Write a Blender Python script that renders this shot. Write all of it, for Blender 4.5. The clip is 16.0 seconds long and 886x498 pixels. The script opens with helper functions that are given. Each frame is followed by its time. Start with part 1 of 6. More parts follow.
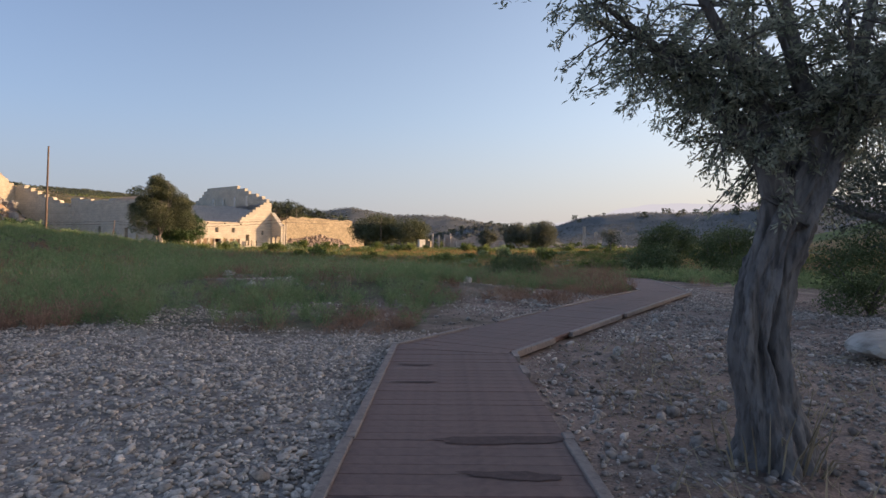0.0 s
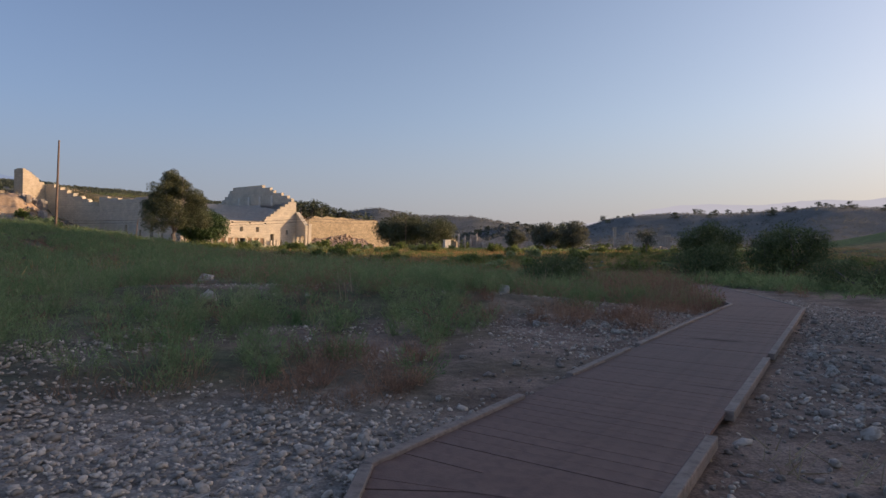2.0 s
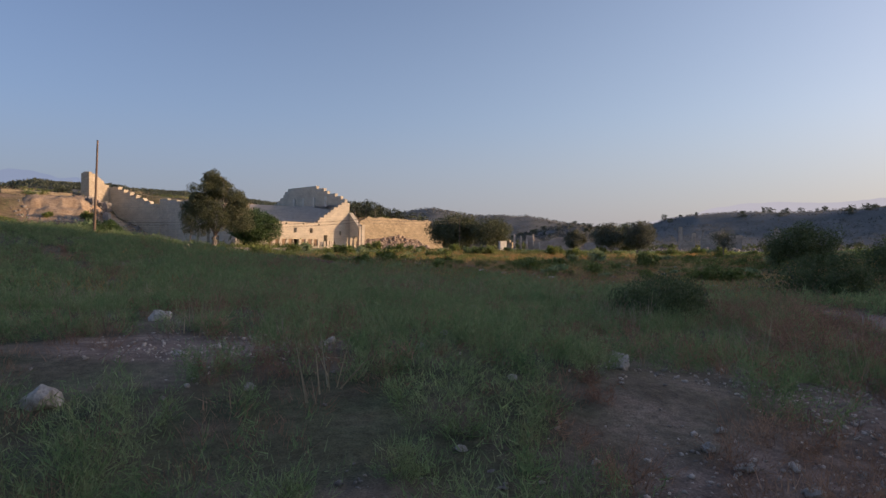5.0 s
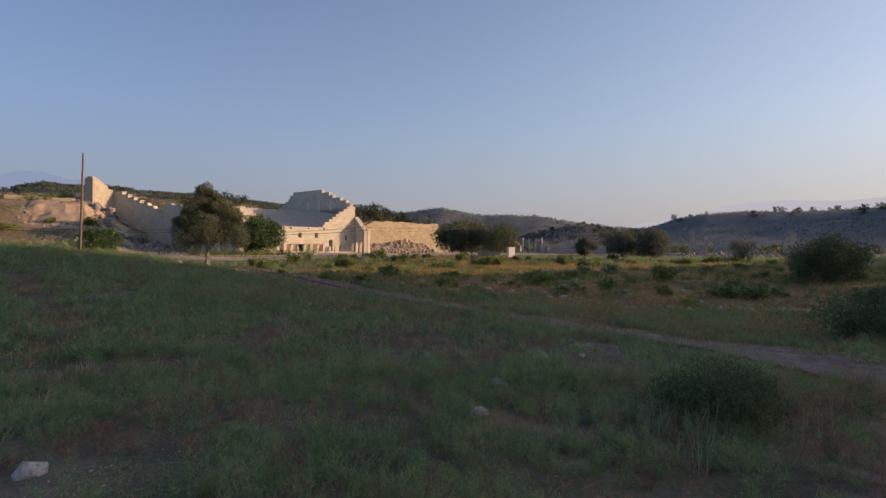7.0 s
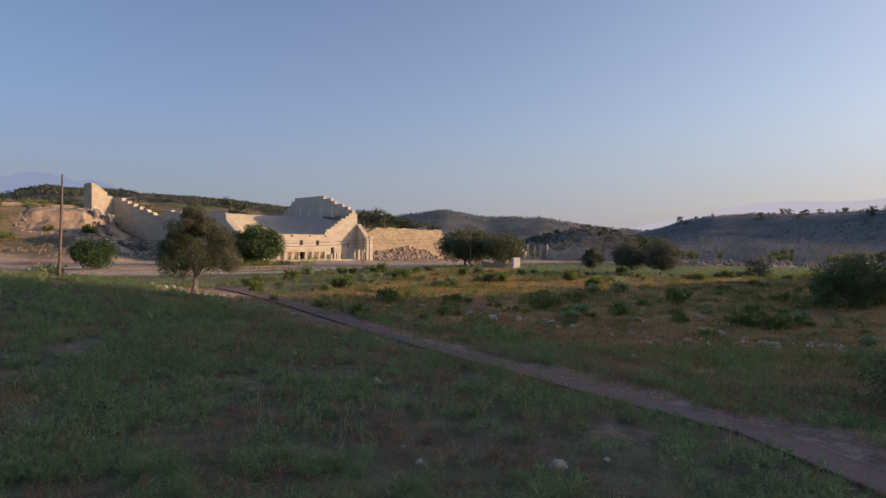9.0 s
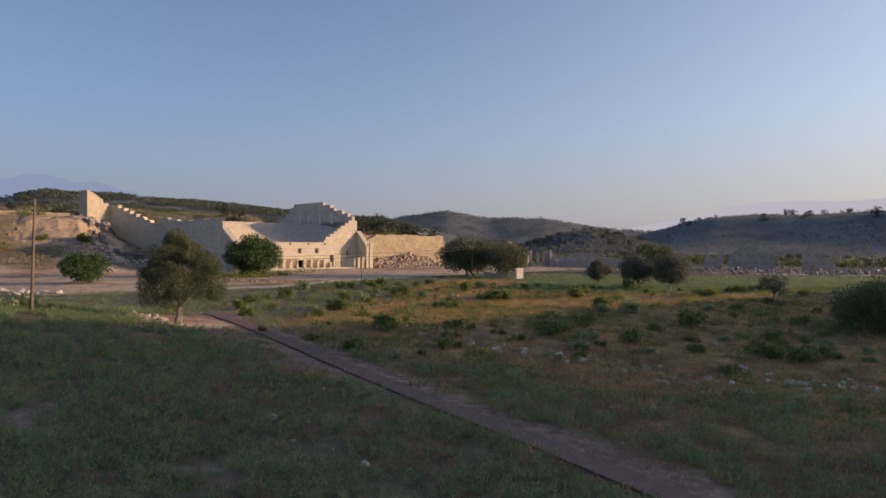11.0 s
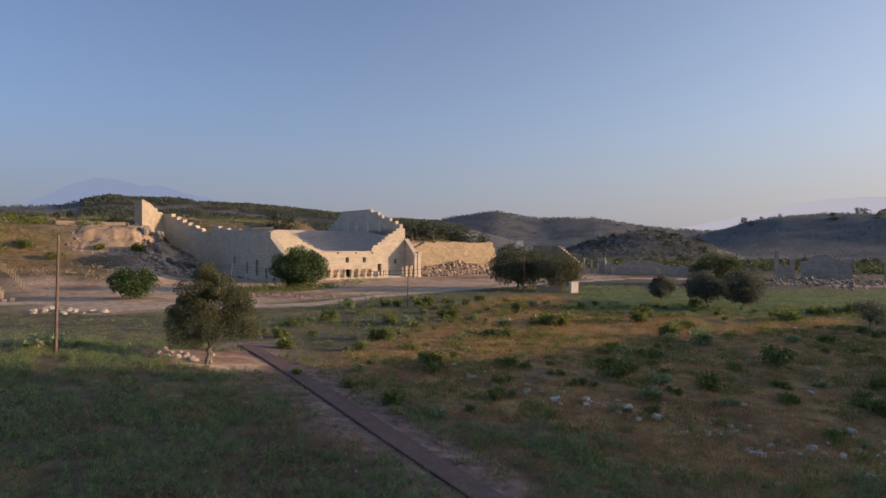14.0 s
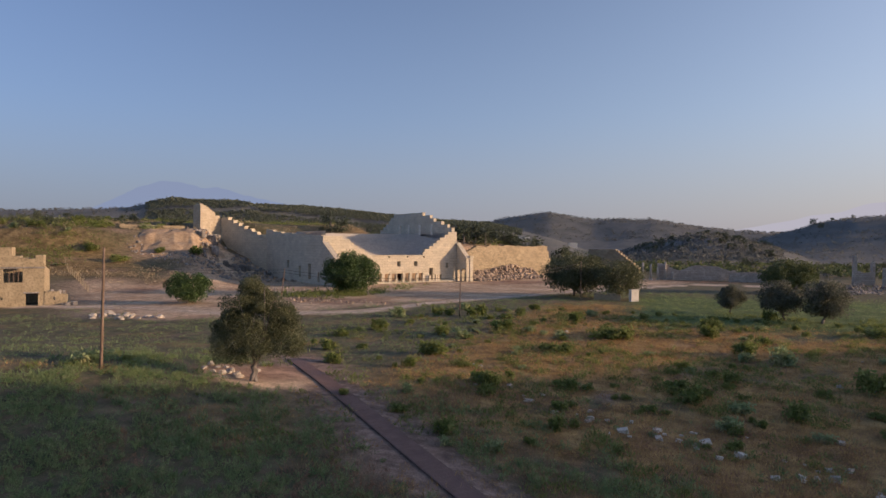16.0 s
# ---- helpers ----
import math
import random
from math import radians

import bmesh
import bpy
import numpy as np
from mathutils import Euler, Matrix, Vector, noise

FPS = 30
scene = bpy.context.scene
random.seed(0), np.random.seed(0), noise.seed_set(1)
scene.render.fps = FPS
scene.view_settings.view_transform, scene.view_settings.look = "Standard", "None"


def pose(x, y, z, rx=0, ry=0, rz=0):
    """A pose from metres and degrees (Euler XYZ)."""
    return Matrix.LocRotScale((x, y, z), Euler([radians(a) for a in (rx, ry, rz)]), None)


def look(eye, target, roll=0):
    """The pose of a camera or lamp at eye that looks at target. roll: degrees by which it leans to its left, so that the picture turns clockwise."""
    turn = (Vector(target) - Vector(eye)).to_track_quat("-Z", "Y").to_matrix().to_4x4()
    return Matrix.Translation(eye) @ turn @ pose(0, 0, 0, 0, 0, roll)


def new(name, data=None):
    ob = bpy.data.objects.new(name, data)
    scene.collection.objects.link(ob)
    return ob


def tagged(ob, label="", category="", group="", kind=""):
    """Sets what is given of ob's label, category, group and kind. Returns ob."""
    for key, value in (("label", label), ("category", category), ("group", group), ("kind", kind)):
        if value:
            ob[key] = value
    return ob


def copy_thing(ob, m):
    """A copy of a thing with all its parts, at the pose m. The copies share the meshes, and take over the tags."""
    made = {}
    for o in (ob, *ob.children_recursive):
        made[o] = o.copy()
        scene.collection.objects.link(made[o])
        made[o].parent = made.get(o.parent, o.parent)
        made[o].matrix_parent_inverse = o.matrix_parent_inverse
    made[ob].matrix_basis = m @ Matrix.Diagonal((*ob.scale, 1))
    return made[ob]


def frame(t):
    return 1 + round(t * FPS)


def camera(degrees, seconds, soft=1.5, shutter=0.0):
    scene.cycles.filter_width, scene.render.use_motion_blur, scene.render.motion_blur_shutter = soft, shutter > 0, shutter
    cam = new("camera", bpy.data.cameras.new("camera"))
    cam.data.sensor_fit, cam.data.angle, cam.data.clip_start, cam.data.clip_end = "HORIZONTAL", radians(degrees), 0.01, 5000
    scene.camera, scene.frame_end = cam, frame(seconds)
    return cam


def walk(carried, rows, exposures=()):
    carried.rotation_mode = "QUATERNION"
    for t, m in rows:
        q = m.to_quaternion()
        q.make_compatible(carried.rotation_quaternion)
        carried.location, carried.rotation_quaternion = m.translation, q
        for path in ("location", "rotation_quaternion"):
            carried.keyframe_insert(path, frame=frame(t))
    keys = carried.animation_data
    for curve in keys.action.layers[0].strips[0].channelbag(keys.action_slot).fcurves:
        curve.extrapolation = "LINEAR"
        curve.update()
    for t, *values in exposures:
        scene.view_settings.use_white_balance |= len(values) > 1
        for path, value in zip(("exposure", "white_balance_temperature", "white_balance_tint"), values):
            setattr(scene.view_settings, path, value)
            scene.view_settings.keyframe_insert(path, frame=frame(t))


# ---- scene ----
cam = camera(72.8, 16.0, soft=1.5)
PATH = [
    (0, (-0.101, 1.701, 1.352), (-0.194, 3.699, 1.344), 0.39),
    (0.5, (-0.167, 2.784, 1.339), (-0.257, 4.782, 1.333), 0.48),
    (1, (-0.234, 3.857, 1.330), (-0.324, 5.855, 1.325), 0.55),
    (1.5, (-0.298, 4.921, 1.318), (-0.430, 6.916, 1.312), 0.60),
    (2, (-0.361, 5.973, 1.306), (-0.540, 7.965, 1.299), 0.66),
    (2.5, (-0.440, 6.988, 1.302), (-0.711, 8.969, 1.293), 0.72),
    (3, (-0.546, 7.960, 1.305), (-0.861, 9.935, 1.295), 0.72),
    (3.5, (-0.678, 8.923, 1.335), (-1.010, 10.895, 1.324), 0.70),
    (4, (-0.822, 9.879, 1.416), (-1.164, 11.849, 1.405), 0.71),
    (6.5, (-1.288, 14.388, 2.932), (-1.668, 16.351, 2.922), 0.52),
    (7, (-1.421, 15.256, 3.479), (-1.806, 17.219, 3.467), 0.48),
    (7.5, (-1.546, 16.152, 4.025), (-1.935, 18.114, 4.012), 0.47),
    (8, (-1.660, 17.061, 4.588), (-2.053, 19.022, 4.576), 0.47),
    (8.5, (-1.768, 17.929, 5.174), (-2.165, 19.889, 5.163), 0.47),
    (9, (-1.872, 18.746, 5.766), (-2.271, 20.706, 5.756), 0.48),
    (11.5, (-2.625, 23.306, 8.649), (-3.032, 25.264, 8.640), 0.24),
    (12, (-2.776, 24.251, 9.154), (-3.185, 26.209, 9.144), 0.18),
    (12.5, (-2.938, 25.182, 9.651), (-3.348, 27.139, 9.641), 0.11),
    (13, (-3.139, 26.055, 10.143), (-3.574, 28.007, 10.133), 0.05),
    (13.5, (-3.429, 26.908, 10.606), (-3.926, 28.845, 10.594), 0.07),
    (14, (-3.753, 27.753, 11.013), (-4.317, 29.672, 11.001), 0.16),
    (14.5, (-4.021, 28.531, 11.377), (-4.660, 30.427, 11.366), 0.25),
    (15, (-4.303, 29.302, 11.688), (-4.995, 31.179, 11.678), 0.30),
    (15.5, (-4.644, 30.106, 11.894), (-5.358, 31.974, 11.884), 0.33),
    (16, (-5.012, 30.906, 12.009), (-5.738, 32.769, 11.999), 0.33),
]
walk(cam, [(t, look(e, g, r)) for t, e, g, r in PATH],
     [(0, 0.52, 7150, 28), (0.8, 0.33, 7100, 28), (1.6, 0.12, 6950, 29), (4, 0.06, 6850, 30), (9, 0.05, 6750, 30), (16, 0.0, 6650, 30)])

# ---- light ----
SUN_AZ, SUN_EL = 74.0, 9.5          # clockwise from +y, above the horizon
world = bpy.data.worlds.new("sky")
scene.world = world
world.use_nodes = True
wn = world.node_tree.nodes
sky = wn.new("ShaderNodeTexSky")
sky.sky_type, sky.sun_disc = "NISHITA", False
sky.sun_elevation, sky.sun_rotation = radians(SUN_EL), radians(SUN_AZ)
sky.air_density, sky.dust_density, sky.ozone_density = 1.0, 1.3, 1.7
wn["Background"].inputs["Strength"].default_value = 0.168
# evening haze: the sky pales towards the horizon all round
hue = wn.new("ShaderNodeHueSaturation")
hue.inputs["Saturation"].default_value = 1.05
hue.inputs["Value"].default_value = 1.12
wtc, sepz = wn.new("ShaderNodeTexCoord"), wn.new("ShaderNodeSeparateXYZ")
wl = world.node_tree.links
wl.new(wtc.outputs["Generated"], sepz.inputs[0])
wl.new(sky.outputs[0], hue.inputs["Color"])
air = hue.outputs[0]
for up, share, tint in ((0.6, 0.55, (1.34, 2.19, 3.15)), (0.22, 0.6, (1.82, 1.97, 2.05))):
    rise, hz = wn.new("ShaderNodeMapRange"), wn.new("ShaderNodeMix")
    rise.interpolation_type, hz.data_type = "SMOOTHSTEP", "RGBA"
    for key, val in (("From Min", 0.0), ("From Max", up), ("To Min", share), ("To Max", 0.0)):
        rise.inputs[key].default_value = val
    hz.inputs["B"].default_value = (*tint, 1)
    wl.new(sepz.outputs["Z"], rise.inputs["Value"])
    wl.new(air, hz.inputs["A"])
    wl.new(rise.outputs["Result"], hz.inputs["Factor"])
    air = hz.outputs["Result"]
# the air glows towards the low sun and is a deeper blue away from it
side, away, glow = wn.new("ShaderNodeVectorMath"), wn.new("ShaderNodeMapRange"), wn.new("ShaderNodeMix")
side.operation, away.interpolation_type, glow.data_type, glow.blend_type = "DOT_PRODUCT", "SMOOTHSTEP", "RGBA", "MULTIPLY"
side.inputs[1].default_value = (math.sin(radians(SUN_AZ)), math.cos(radians(SUN_AZ)), 0)
tone = wn.new("ShaderNodeMix")
tone.data_type = "RGBA"
tone.inputs["A"].default_value, tone.inputs["B"].default_value = (0.68, 0.77, 0.9, 1), (1.3, 1.23, 1.13, 1)
away.inputs["From Min"].default_value, away.inputs["From Max"].default_value = -1.0, 1.0
glow.inputs["Factor"].default_value = 1.0
wl.new(wtc.outputs["Generated"], side.inputs[0])
wl.new(side.outputs["Value"], away.inputs["Value"])
wl.new(away.outputs["Result"], tone.inputs["Factor"])
wl.new(air, glow.inputs["A"])
wl.new(tone.outputs["Result"], glow.inputs["B"])
wl.new(glow.outputs["Result"], wn["Background"].inputs["Color"])
sun_to = Vector((math.sin(radians(SUN_AZ)) * math.cos(radians(SUN_EL)), math.cos(radians(SUN_AZ)) * math.cos(radians(SUN_EL)), math.sin(radians(SUN_EL))))
lamp = bpy.data.lights.new("sun", "SUN")
lamp.energy, lamp.angle, lamp.color = 4.5, radians(0.6), (1.0, 0.74, 0.42)
sun_ob = new("sun", lamp)
sun_ob.matrix_world = look(sun_to * 50, (0, 0, 0))

# ---- materials ----
def mat(name, a, b, size=1.0, c=None, size2=8.0, rough=0.85, bump=0.3, bump_size=20.0, island=0.0, metal=0.0, sheen=0.0, trans=0.0):
    """Two colours mixed by coarse noise, a third by fine noise, with relief of the fine noise."""
    m = bpy.data.materials.new(name)
    m.use_nodes = True
    nt = m.node_tree
    n, l = nt.nodes, nt.links
    bsdf = n["Principled BSDF"]
    tc = n.new("ShaderNodeTexCoord")
    n1 = n.new("ShaderNodeTexNoise")
    n1.inputs["Scale"].default_value, n1.inputs["Detail"].default_value = size, 6
    n2 = n.new("ShaderNodeTexNoise")
    n2.inputs["Scale"].default_value, n2.inputs["Detail"].default_value = size2, 4
    for q in (n1, n2):
        l.new(tc.outputs["Object"], q.inputs["Vector"])
    r1 = n.new("ShaderNodeValToRGB")
    r1.color_ramp.elements[0].position, r1.color_ramp.elements[1].position = 0.35, 0.65
    r1.color_ramp.elements[0].color, r1.color_ramp.elements[1].color = (*a, 1), (*b, 1)
    l.new(n1.outputs["Fac"], r1.inputs["Fac"])
    mix = n.new("ShaderNodeMix")
    mix.data_type = "RGBA"
    mix.inputs["B"].default_value = (*(c or a), 1)
    r2 = n.new("ShaderNodeMapRange")
    r2.inputs["From Min"].default_value, r2.inputs["From Max"].default_value = 0.45, 0.75
    l.new(n2.outputs["Fac"], r2.inputs["Value"])
    l.new(r2.outputs["Result"], mix.inputs["Factor"])
    l.new(r1.outputs["Color"], mix.inputs["A"])
    out = mix.outputs["Result"]
    if island:
        geo, oi = n.new("ShaderNodeNewGeometry"), n.new("ShaderNodeObjectInfo")
        add = n.new("ShaderNodeMath")
        add.operation = "ADD"
        l.new(geo.outputs["Random Per Island"], add.inputs[0])
        l.new(oi.outputs["Random"], add.inputs[1])
        fr = n.new("ShaderNodeMath")
        fr.operation = "FRACT"
        l.new(add.outputs[0], fr.inputs[0])
        mr = n.new("ShaderNodeMapRange")
        mr.inputs["To Min"].default_value, mr.inputs["To Max"].default_value = 1 - island, 1 + island
        l.new(fr.outputs[0], mr.inputs["Value"])
        hsv = n.new("ShaderNodeHueSaturation")
        l.new(mr.outputs["Result"], hsv.inputs["Value"])
        l.new(out, hsv.inputs["Color"])
        out = hsv.outputs["Color"]
    l.new(out, bsdf.inputs["Base Color"])
    bsdf.inputs["Roughness"].default_value, bsdf.inputs["Metallic"].default_value = rough, metal
    bsdf.inputs["Specular IOR Level"].default_value = 0.25
    if bump:
        n3 = n.new("ShaderNodeTexNoise")
        n3.inputs["Scale"].default_value, n3.inputs["Detail"].default_value = bump_size, 5
        l.new(tc.outputs["Object"], n3.inputs["Vector"])
        bp = n.new("ShaderNodeBump")
        bp.inputs["Strength"].default_value, bp.inputs["Distance"].default_value = bump, 0.5 / bump_size
        l.new(n3.outputs["Fac"], bp.inputs["Height"])
        l.new(bp.outputs["Normal"], bsdf.inputs["Normal"])
    if trans:
        tr, ms = n.new("ShaderNodeBsdfTranslucent"), n.new("ShaderNodeMixShader")
        l.new(out, tr.inputs["Color"])
        ms.inputs["Fac"].default_value = trans
        l.new(bsdf.outputs[0], ms.inputs[1])
        l.new(tr.outputs[0], ms.inputs[2])
        l.new(ms.outputs[0], n["Material Output"].inputs["Surface"])
    return m


def ashlar(name, a, b, mortar, width, height, bump=0.6, even=0.9):
    """Coursed stone: brick pattern of large blocks with weathered colours, on upright walls."""
    m = mat(name, a, b, 0.35, mortar, 2.5, 0.9, 0)
    nt = m.node_tree
    n, l = nt.nodes, nt.links
    bsdf = n["Principled BSDF"]
    src = bsdf.inputs["Base Color"].links[0].from_socket
    tc = n.new("ShaderNodeTexCoord")
    br = n.new("ShaderNodeTexBrick")
    br.inputs["Scale"].default_value = 1.0
    br.inputs["Brick Width"].default_value, br.inputs["Row Height"].default_value = width, height
    br.inputs["Mortar Size"].default_value, br.inputs["Mortar Smooth"].default_value = 0.03, 0.3
    br.inputs["Color1"].default_value, br.inputs["Color2"].default_value, br.inputs["Mortar"].default_value = (even, even, even, 1), (1.06, 1.05, 1.02, 1), (even - 0.2, even - 0.23, even - 0.28, 1)
    l.new(tc.outputs["UV"], br.inputs["Vector"])
    mul = n.new("ShaderNodeMix")
    mul.data_type, mul.blend_type = "RGBA", "MULTIPLY"
    mul.inputs["Factor"].default_value = 1.0
    l.new(src, mul.inputs["A"])
    l.new(br.outputs["Color"], mul.inputs["B"])
    l.new(mul.outputs["Result"], bsdf.inputs["Base Color"])
    bp = n.new("ShaderNodeBump")
    bp.inputs["Strength"].default_value, bp.inputs["Distance"].default_value = bump, 0.06
    l.new(br.outputs["Fac"], bp.inputs["Height"])
    bp.invert = True
    l.new(bp.outputs["Normal"], bsdf.inputs["Normal"])
    return m



def drawn_out(m, down):
    """Grain that runs up and down."""
    n, l = m.node_tree.nodes, m.node_tree.links
    mp = n.new("ShaderNodeMapping")
    mp.inputs["Scale"].default_value = (1, 1, down)
    l.new(n["Texture Coordinate"].outputs["Object"], mp.inputs["Vector"])
    for q in list(n):
        if q.type == "TEX_NOISE":
            l.new(mp.outputs["Vector"], q.inputs["Vector"])
    return m


M_DECK = mat("deck_boards", (0.18, 0.112, 0.092), (0.225, 0.142, 0.117), 1.3, (0.15, 0.094, 0.079), 14, 0.7, 0.35, 60, island=0.05)
M_KERB = mat("edge_boards", (0.26, 0.205, 0.175), (0.33, 0.265, 0.225), 3, (0.18, 0.14, 0.12), 20, 0.7, 0.4, 60, island=0.08)
# far edge boards: shade along the deck's side put into a darker colour
M_SIDE_SHADE = mat("shaded_edge_boards", (0.13, 0.085, 0.072), (0.175, 0.118, 0.1), 3, (0.1, 0.068, 0.06), 20, 0.75, 0.4, 60, island=0.08)
M_PEB = mat("river_pebble", (0.43, 0.35, 0.285), (0.63, 0.535, 0.445), 5, (0.27, 0.22, 0.18), 40, 0.85, 0.2, 90, island=0.42)
M_ROCK = mat("pale_rock", (0.41, 0.37, 0.315), (0.58, 0.53, 0.465), 2, (0.26, 0.225, 0.185), 6, 0.9, 0.8, 9, island=0.15)
M_BLOCK = mat("white_building_stone", (0.54, 0.5, 0.43), (0.7, 0.66, 0.58), 2, (0.34, 0.3, 0.25), 5, 0.9, 0.7, 9, island=0.2)
M_STONE = ashlar("dressed_limestone", (0.52, 0.475, 0.385), (0.62, 0.57, 0.47), (0.42, 0.38, 0.305), 1.7, 0.8, 0.4)
M_OLDSTONE = ashlar("weathered_limestone", (0.38, 0.32, 0.225), (0.48, 0.405, 0.29), (0.27, 0.22, 0.15), 1.1, 0.55, 1.0, 0.74)
M_SEAT = mat("seat_stone", (0.44, 0.415, 0.385), (0.52, 0.49, 0.455), 0.5, (0.35, 0.33, 0.305), 3, 0.9, 0.4, 4)
M_TOWER = ashlar("ochre_grey_limestone", (0.44, 0.385, 0.3), (0.54, 0.48, 0.385), (0.35, 0.3, 0.235), 1.2, 0.6, 0.7)
M_INFILL = mat("brown_infill", (0.26, 0.18, 0.115), (0.36, 0.26, 0.17), 0.9, (0.19, 0.13, 0.085), 4, 0.9, 0.4, 8)
M_RUBBLE = mat("rubble_stone", (0.31, 0.235, 0.18), (0.45, 0.365, 0.285), 2, (0.19, 0.14, 0.105), 7, 0.95, 0.6, 7, island=0.35)
M_BARK = drawn_out(mat("olive_bark", (0.15, 0.135, 0.125), (0.27, 0.245, 0.225), 9, (0.06, 0.053, 0.048), 30, 0.95, 1.0, 34), 0.22)
M_OLIVE = mat("olive_leaves", (0.1, 0.112, 0.078), (0.15, 0.162, 0.12), 0.6, (0.2, 0.21, 0.165), 5, 0.6, 0, island=0.4, trans=0.35)
M_OLIVE_NEAR = mat("silver_olive_leaves", (0.27, 0.295, 0.2), (0.38, 0.4, 0.3), 3, (0.46, 0.47, 0.38), 9, 0.5, 0, island=0.45, trans=0.6)
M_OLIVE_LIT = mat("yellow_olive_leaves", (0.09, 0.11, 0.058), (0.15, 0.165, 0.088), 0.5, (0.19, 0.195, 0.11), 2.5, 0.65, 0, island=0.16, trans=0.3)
M_FIG = mat("fig_leaves", (0.045, 0.09, 0.03), (0.07, 0.125, 0.042), 0.5, (0.105, 0.16, 0.06), 4, 0.5, 0, island=0.35, trans=0.25)
M_SHRUB = mat("shrub_leaves", (0.085, 0.125, 0.05), (0.135, 0.165, 0.07), 0.5, (0.18, 0.195, 0.1), 4, 0.7, 0, island=0.35, trans=0.3)
M_PINE = mat("far_tree_leaves", (0.07, 0.095, 0.06), (0.1, 0.12, 0.08), 0.3, (0.13, 0.14, 0.1), 2, 0.8, 0, island=0.35, trans=0.15)
M_GRASS = mat("green_weeds", (0.145, 0.24, 0.1), (0.26, 0.35, 0.155), 1.1, (0.36, 0.36, 0.19), 3.0, 0.8, 0, island=0.35, trans=0.5)
M_DRY = mat("dry_grass", (0.44, 0.27, 0.11), (0.58, 0.4, 0.175), 0.3, (0.27, 0.14, 0.07), 3, 0.85, 0, island=0.25, trans=0.4)
M_TUFT = mat("pale_green_tufts", (0.22, 0.31, 0.15), (0.34, 0.4, 0.2), 0.8, (0.42, 0.4, 0.22), 3, 0.85, 0, island=0.3, trans=0.4)
M_STRAW = mat("straw_stalks", (0.36, 0.29, 0.19), (0.46, 0.38, 0.26), 0.5, (0.25, 0.19, 0.12), 4, 0.85, 0, island=0.25, trans=0.2)
M_POLE = drawn_out(mat("weathered_pole_wood", (0.17, 0.12, 0.09), (0.26, 0.19, 0.145), 6, (0.1, 0.075, 0.06), 20, 0.9, 0.5, 30), 0.12)
M_WIRE = mat("cable", (0.03, 0.03, 0.03), (0.05, 0.05, 0.05), 2, rough=0.5, bump=0)
M_PLASTER = mat("ochre_plaster", (0.33, 0.275, 0.185), (0.44, 0.365, 0.25), 0.6, (0.22, 0.175, 0.115), 3, 0.95, 0.4, 6)
M_WHITE = mat("whitewash", (0.7, 0.67, 0.6), (0.78, 0.75, 0.68), 0.8, (0.55, 0.5, 0.43), 4, 0.9, 0.2, 8)
M_RUIN = mat("grey_ruin_stone", (0.26, 0.245, 0.23), (0.38, 0.355, 0.33), 0.8, (0.18, 0.165, 0.15), 3, 0.95, 0.5, 5, island=0.3)
M_STAIN = mat("damp_boards", (0.09, 0.058, 0.05), (0.115, 0.075, 0.064), 5, (0.14, 0.09, 0.078), 20, 0.85, 0.2, 60)
M_FIELDSHRUB = mat("field_shrub_leaves", (0.135, 0.19, 0.052), (0.215, 0.26, 0.08), 0.4, (0.28, 0.285, 0.115), 4, 0.75, 0, island=0.3, trans=0.45)
M_RUST = mat("faded_tufts", (0.32, 0.18, 0.12), (0.44, 0.28, 0.185), 0.8, (0.22, 0.13, 0.095), 4, 0.9, 0, island=0.3, trans=0.4)
M_COBBLE = mat("grey_brown_cobble", (0.27, 0.225, 0.19), (0.46, 0.395, 0.335), 5, (0.15, 0.12, 0.1), 30, 0.9, 0.4, 40, island=0.4)
# far scrub greyed and lightened: distance haze put into the leaf colour
M_HAZE_WOODS = mat("hazy_scrub_leaves", (0.13, 0.145, 0.135), (0.175, 0.187, 0.175), 0.05, (0.2, 0.207, 0.195), 0.4, 0.9, 0, island=0.15, trans=0.5)

# ridge forest lightened, some of the haze put into the leaf colour
M_HAZE_FOREST = mat("hazy_forest_leaves", (0.095, 0.12, 0.085), (0.135, 0.16, 0.115), 0.05, (0.165, 0.18, 0.14), 0.4, 0.9, 0, island=0.15, trans=0.4)

# ---- tools ----
RNG = np.random.default_rng(7)


def vnoise(x, y, size, seed=0):
    """Smooth value noise in 0..1 on arrays."""
    x, y = np.asarray(x, float) / size, np.asarray(y, float) / size
    i, j = np.floor(x), np.floor(y)
    fx, fy = x - i, y - j
    fx, fy = fx * fx * (3 - 2 * fx), fy * fy * (3 - 2 * fy)

    def h(a, b):
        s = np.sin(a * 127.1 + b * 311.7 + seed * 74.7) * 43758.5453
        return s - np.floor(s)
    return (h(i, j) * (1 - fx) + h(i + 1, j) * fx) * (1 - fy) + (h(i, j + 1) * (1 - fx) + h(i + 1, j + 1) * fx) * fy


def fnoise(x, y, size, seed=0, octaves=3):
    return sum(vnoise(x, y, size / 2 ** k, seed + k) * 0.5 ** k for k in range(octaves)) / sum(0.5 ** k for k in range(octaves))


def sstep(a, b, v):
    t = np.clip((np.asarray(v, float) - a) / (b - a), 0, 1)
    return t * t * (3 - 2 * t)


def bell(x, y, cx, cy, sx, sy):
    return np.exp(-((x - cx) / sx) ** 2 - ((y - cy) / sy) ** 2)


# the theatre's own frame: u along its front, v into the hill
TH = Vector((-97.45, 177.6, 0.75))
TU, TV = Vector((0.565, 0.825, 0)).normalized(), Vector((-0.825, 0.565, 0)).normalized()


def uv_of(x, y):
    dx, dy = x - TH.x, y - TH.y
    return dx * TU.x + dy * TU.y, dx * TV.x + dy * TV.y


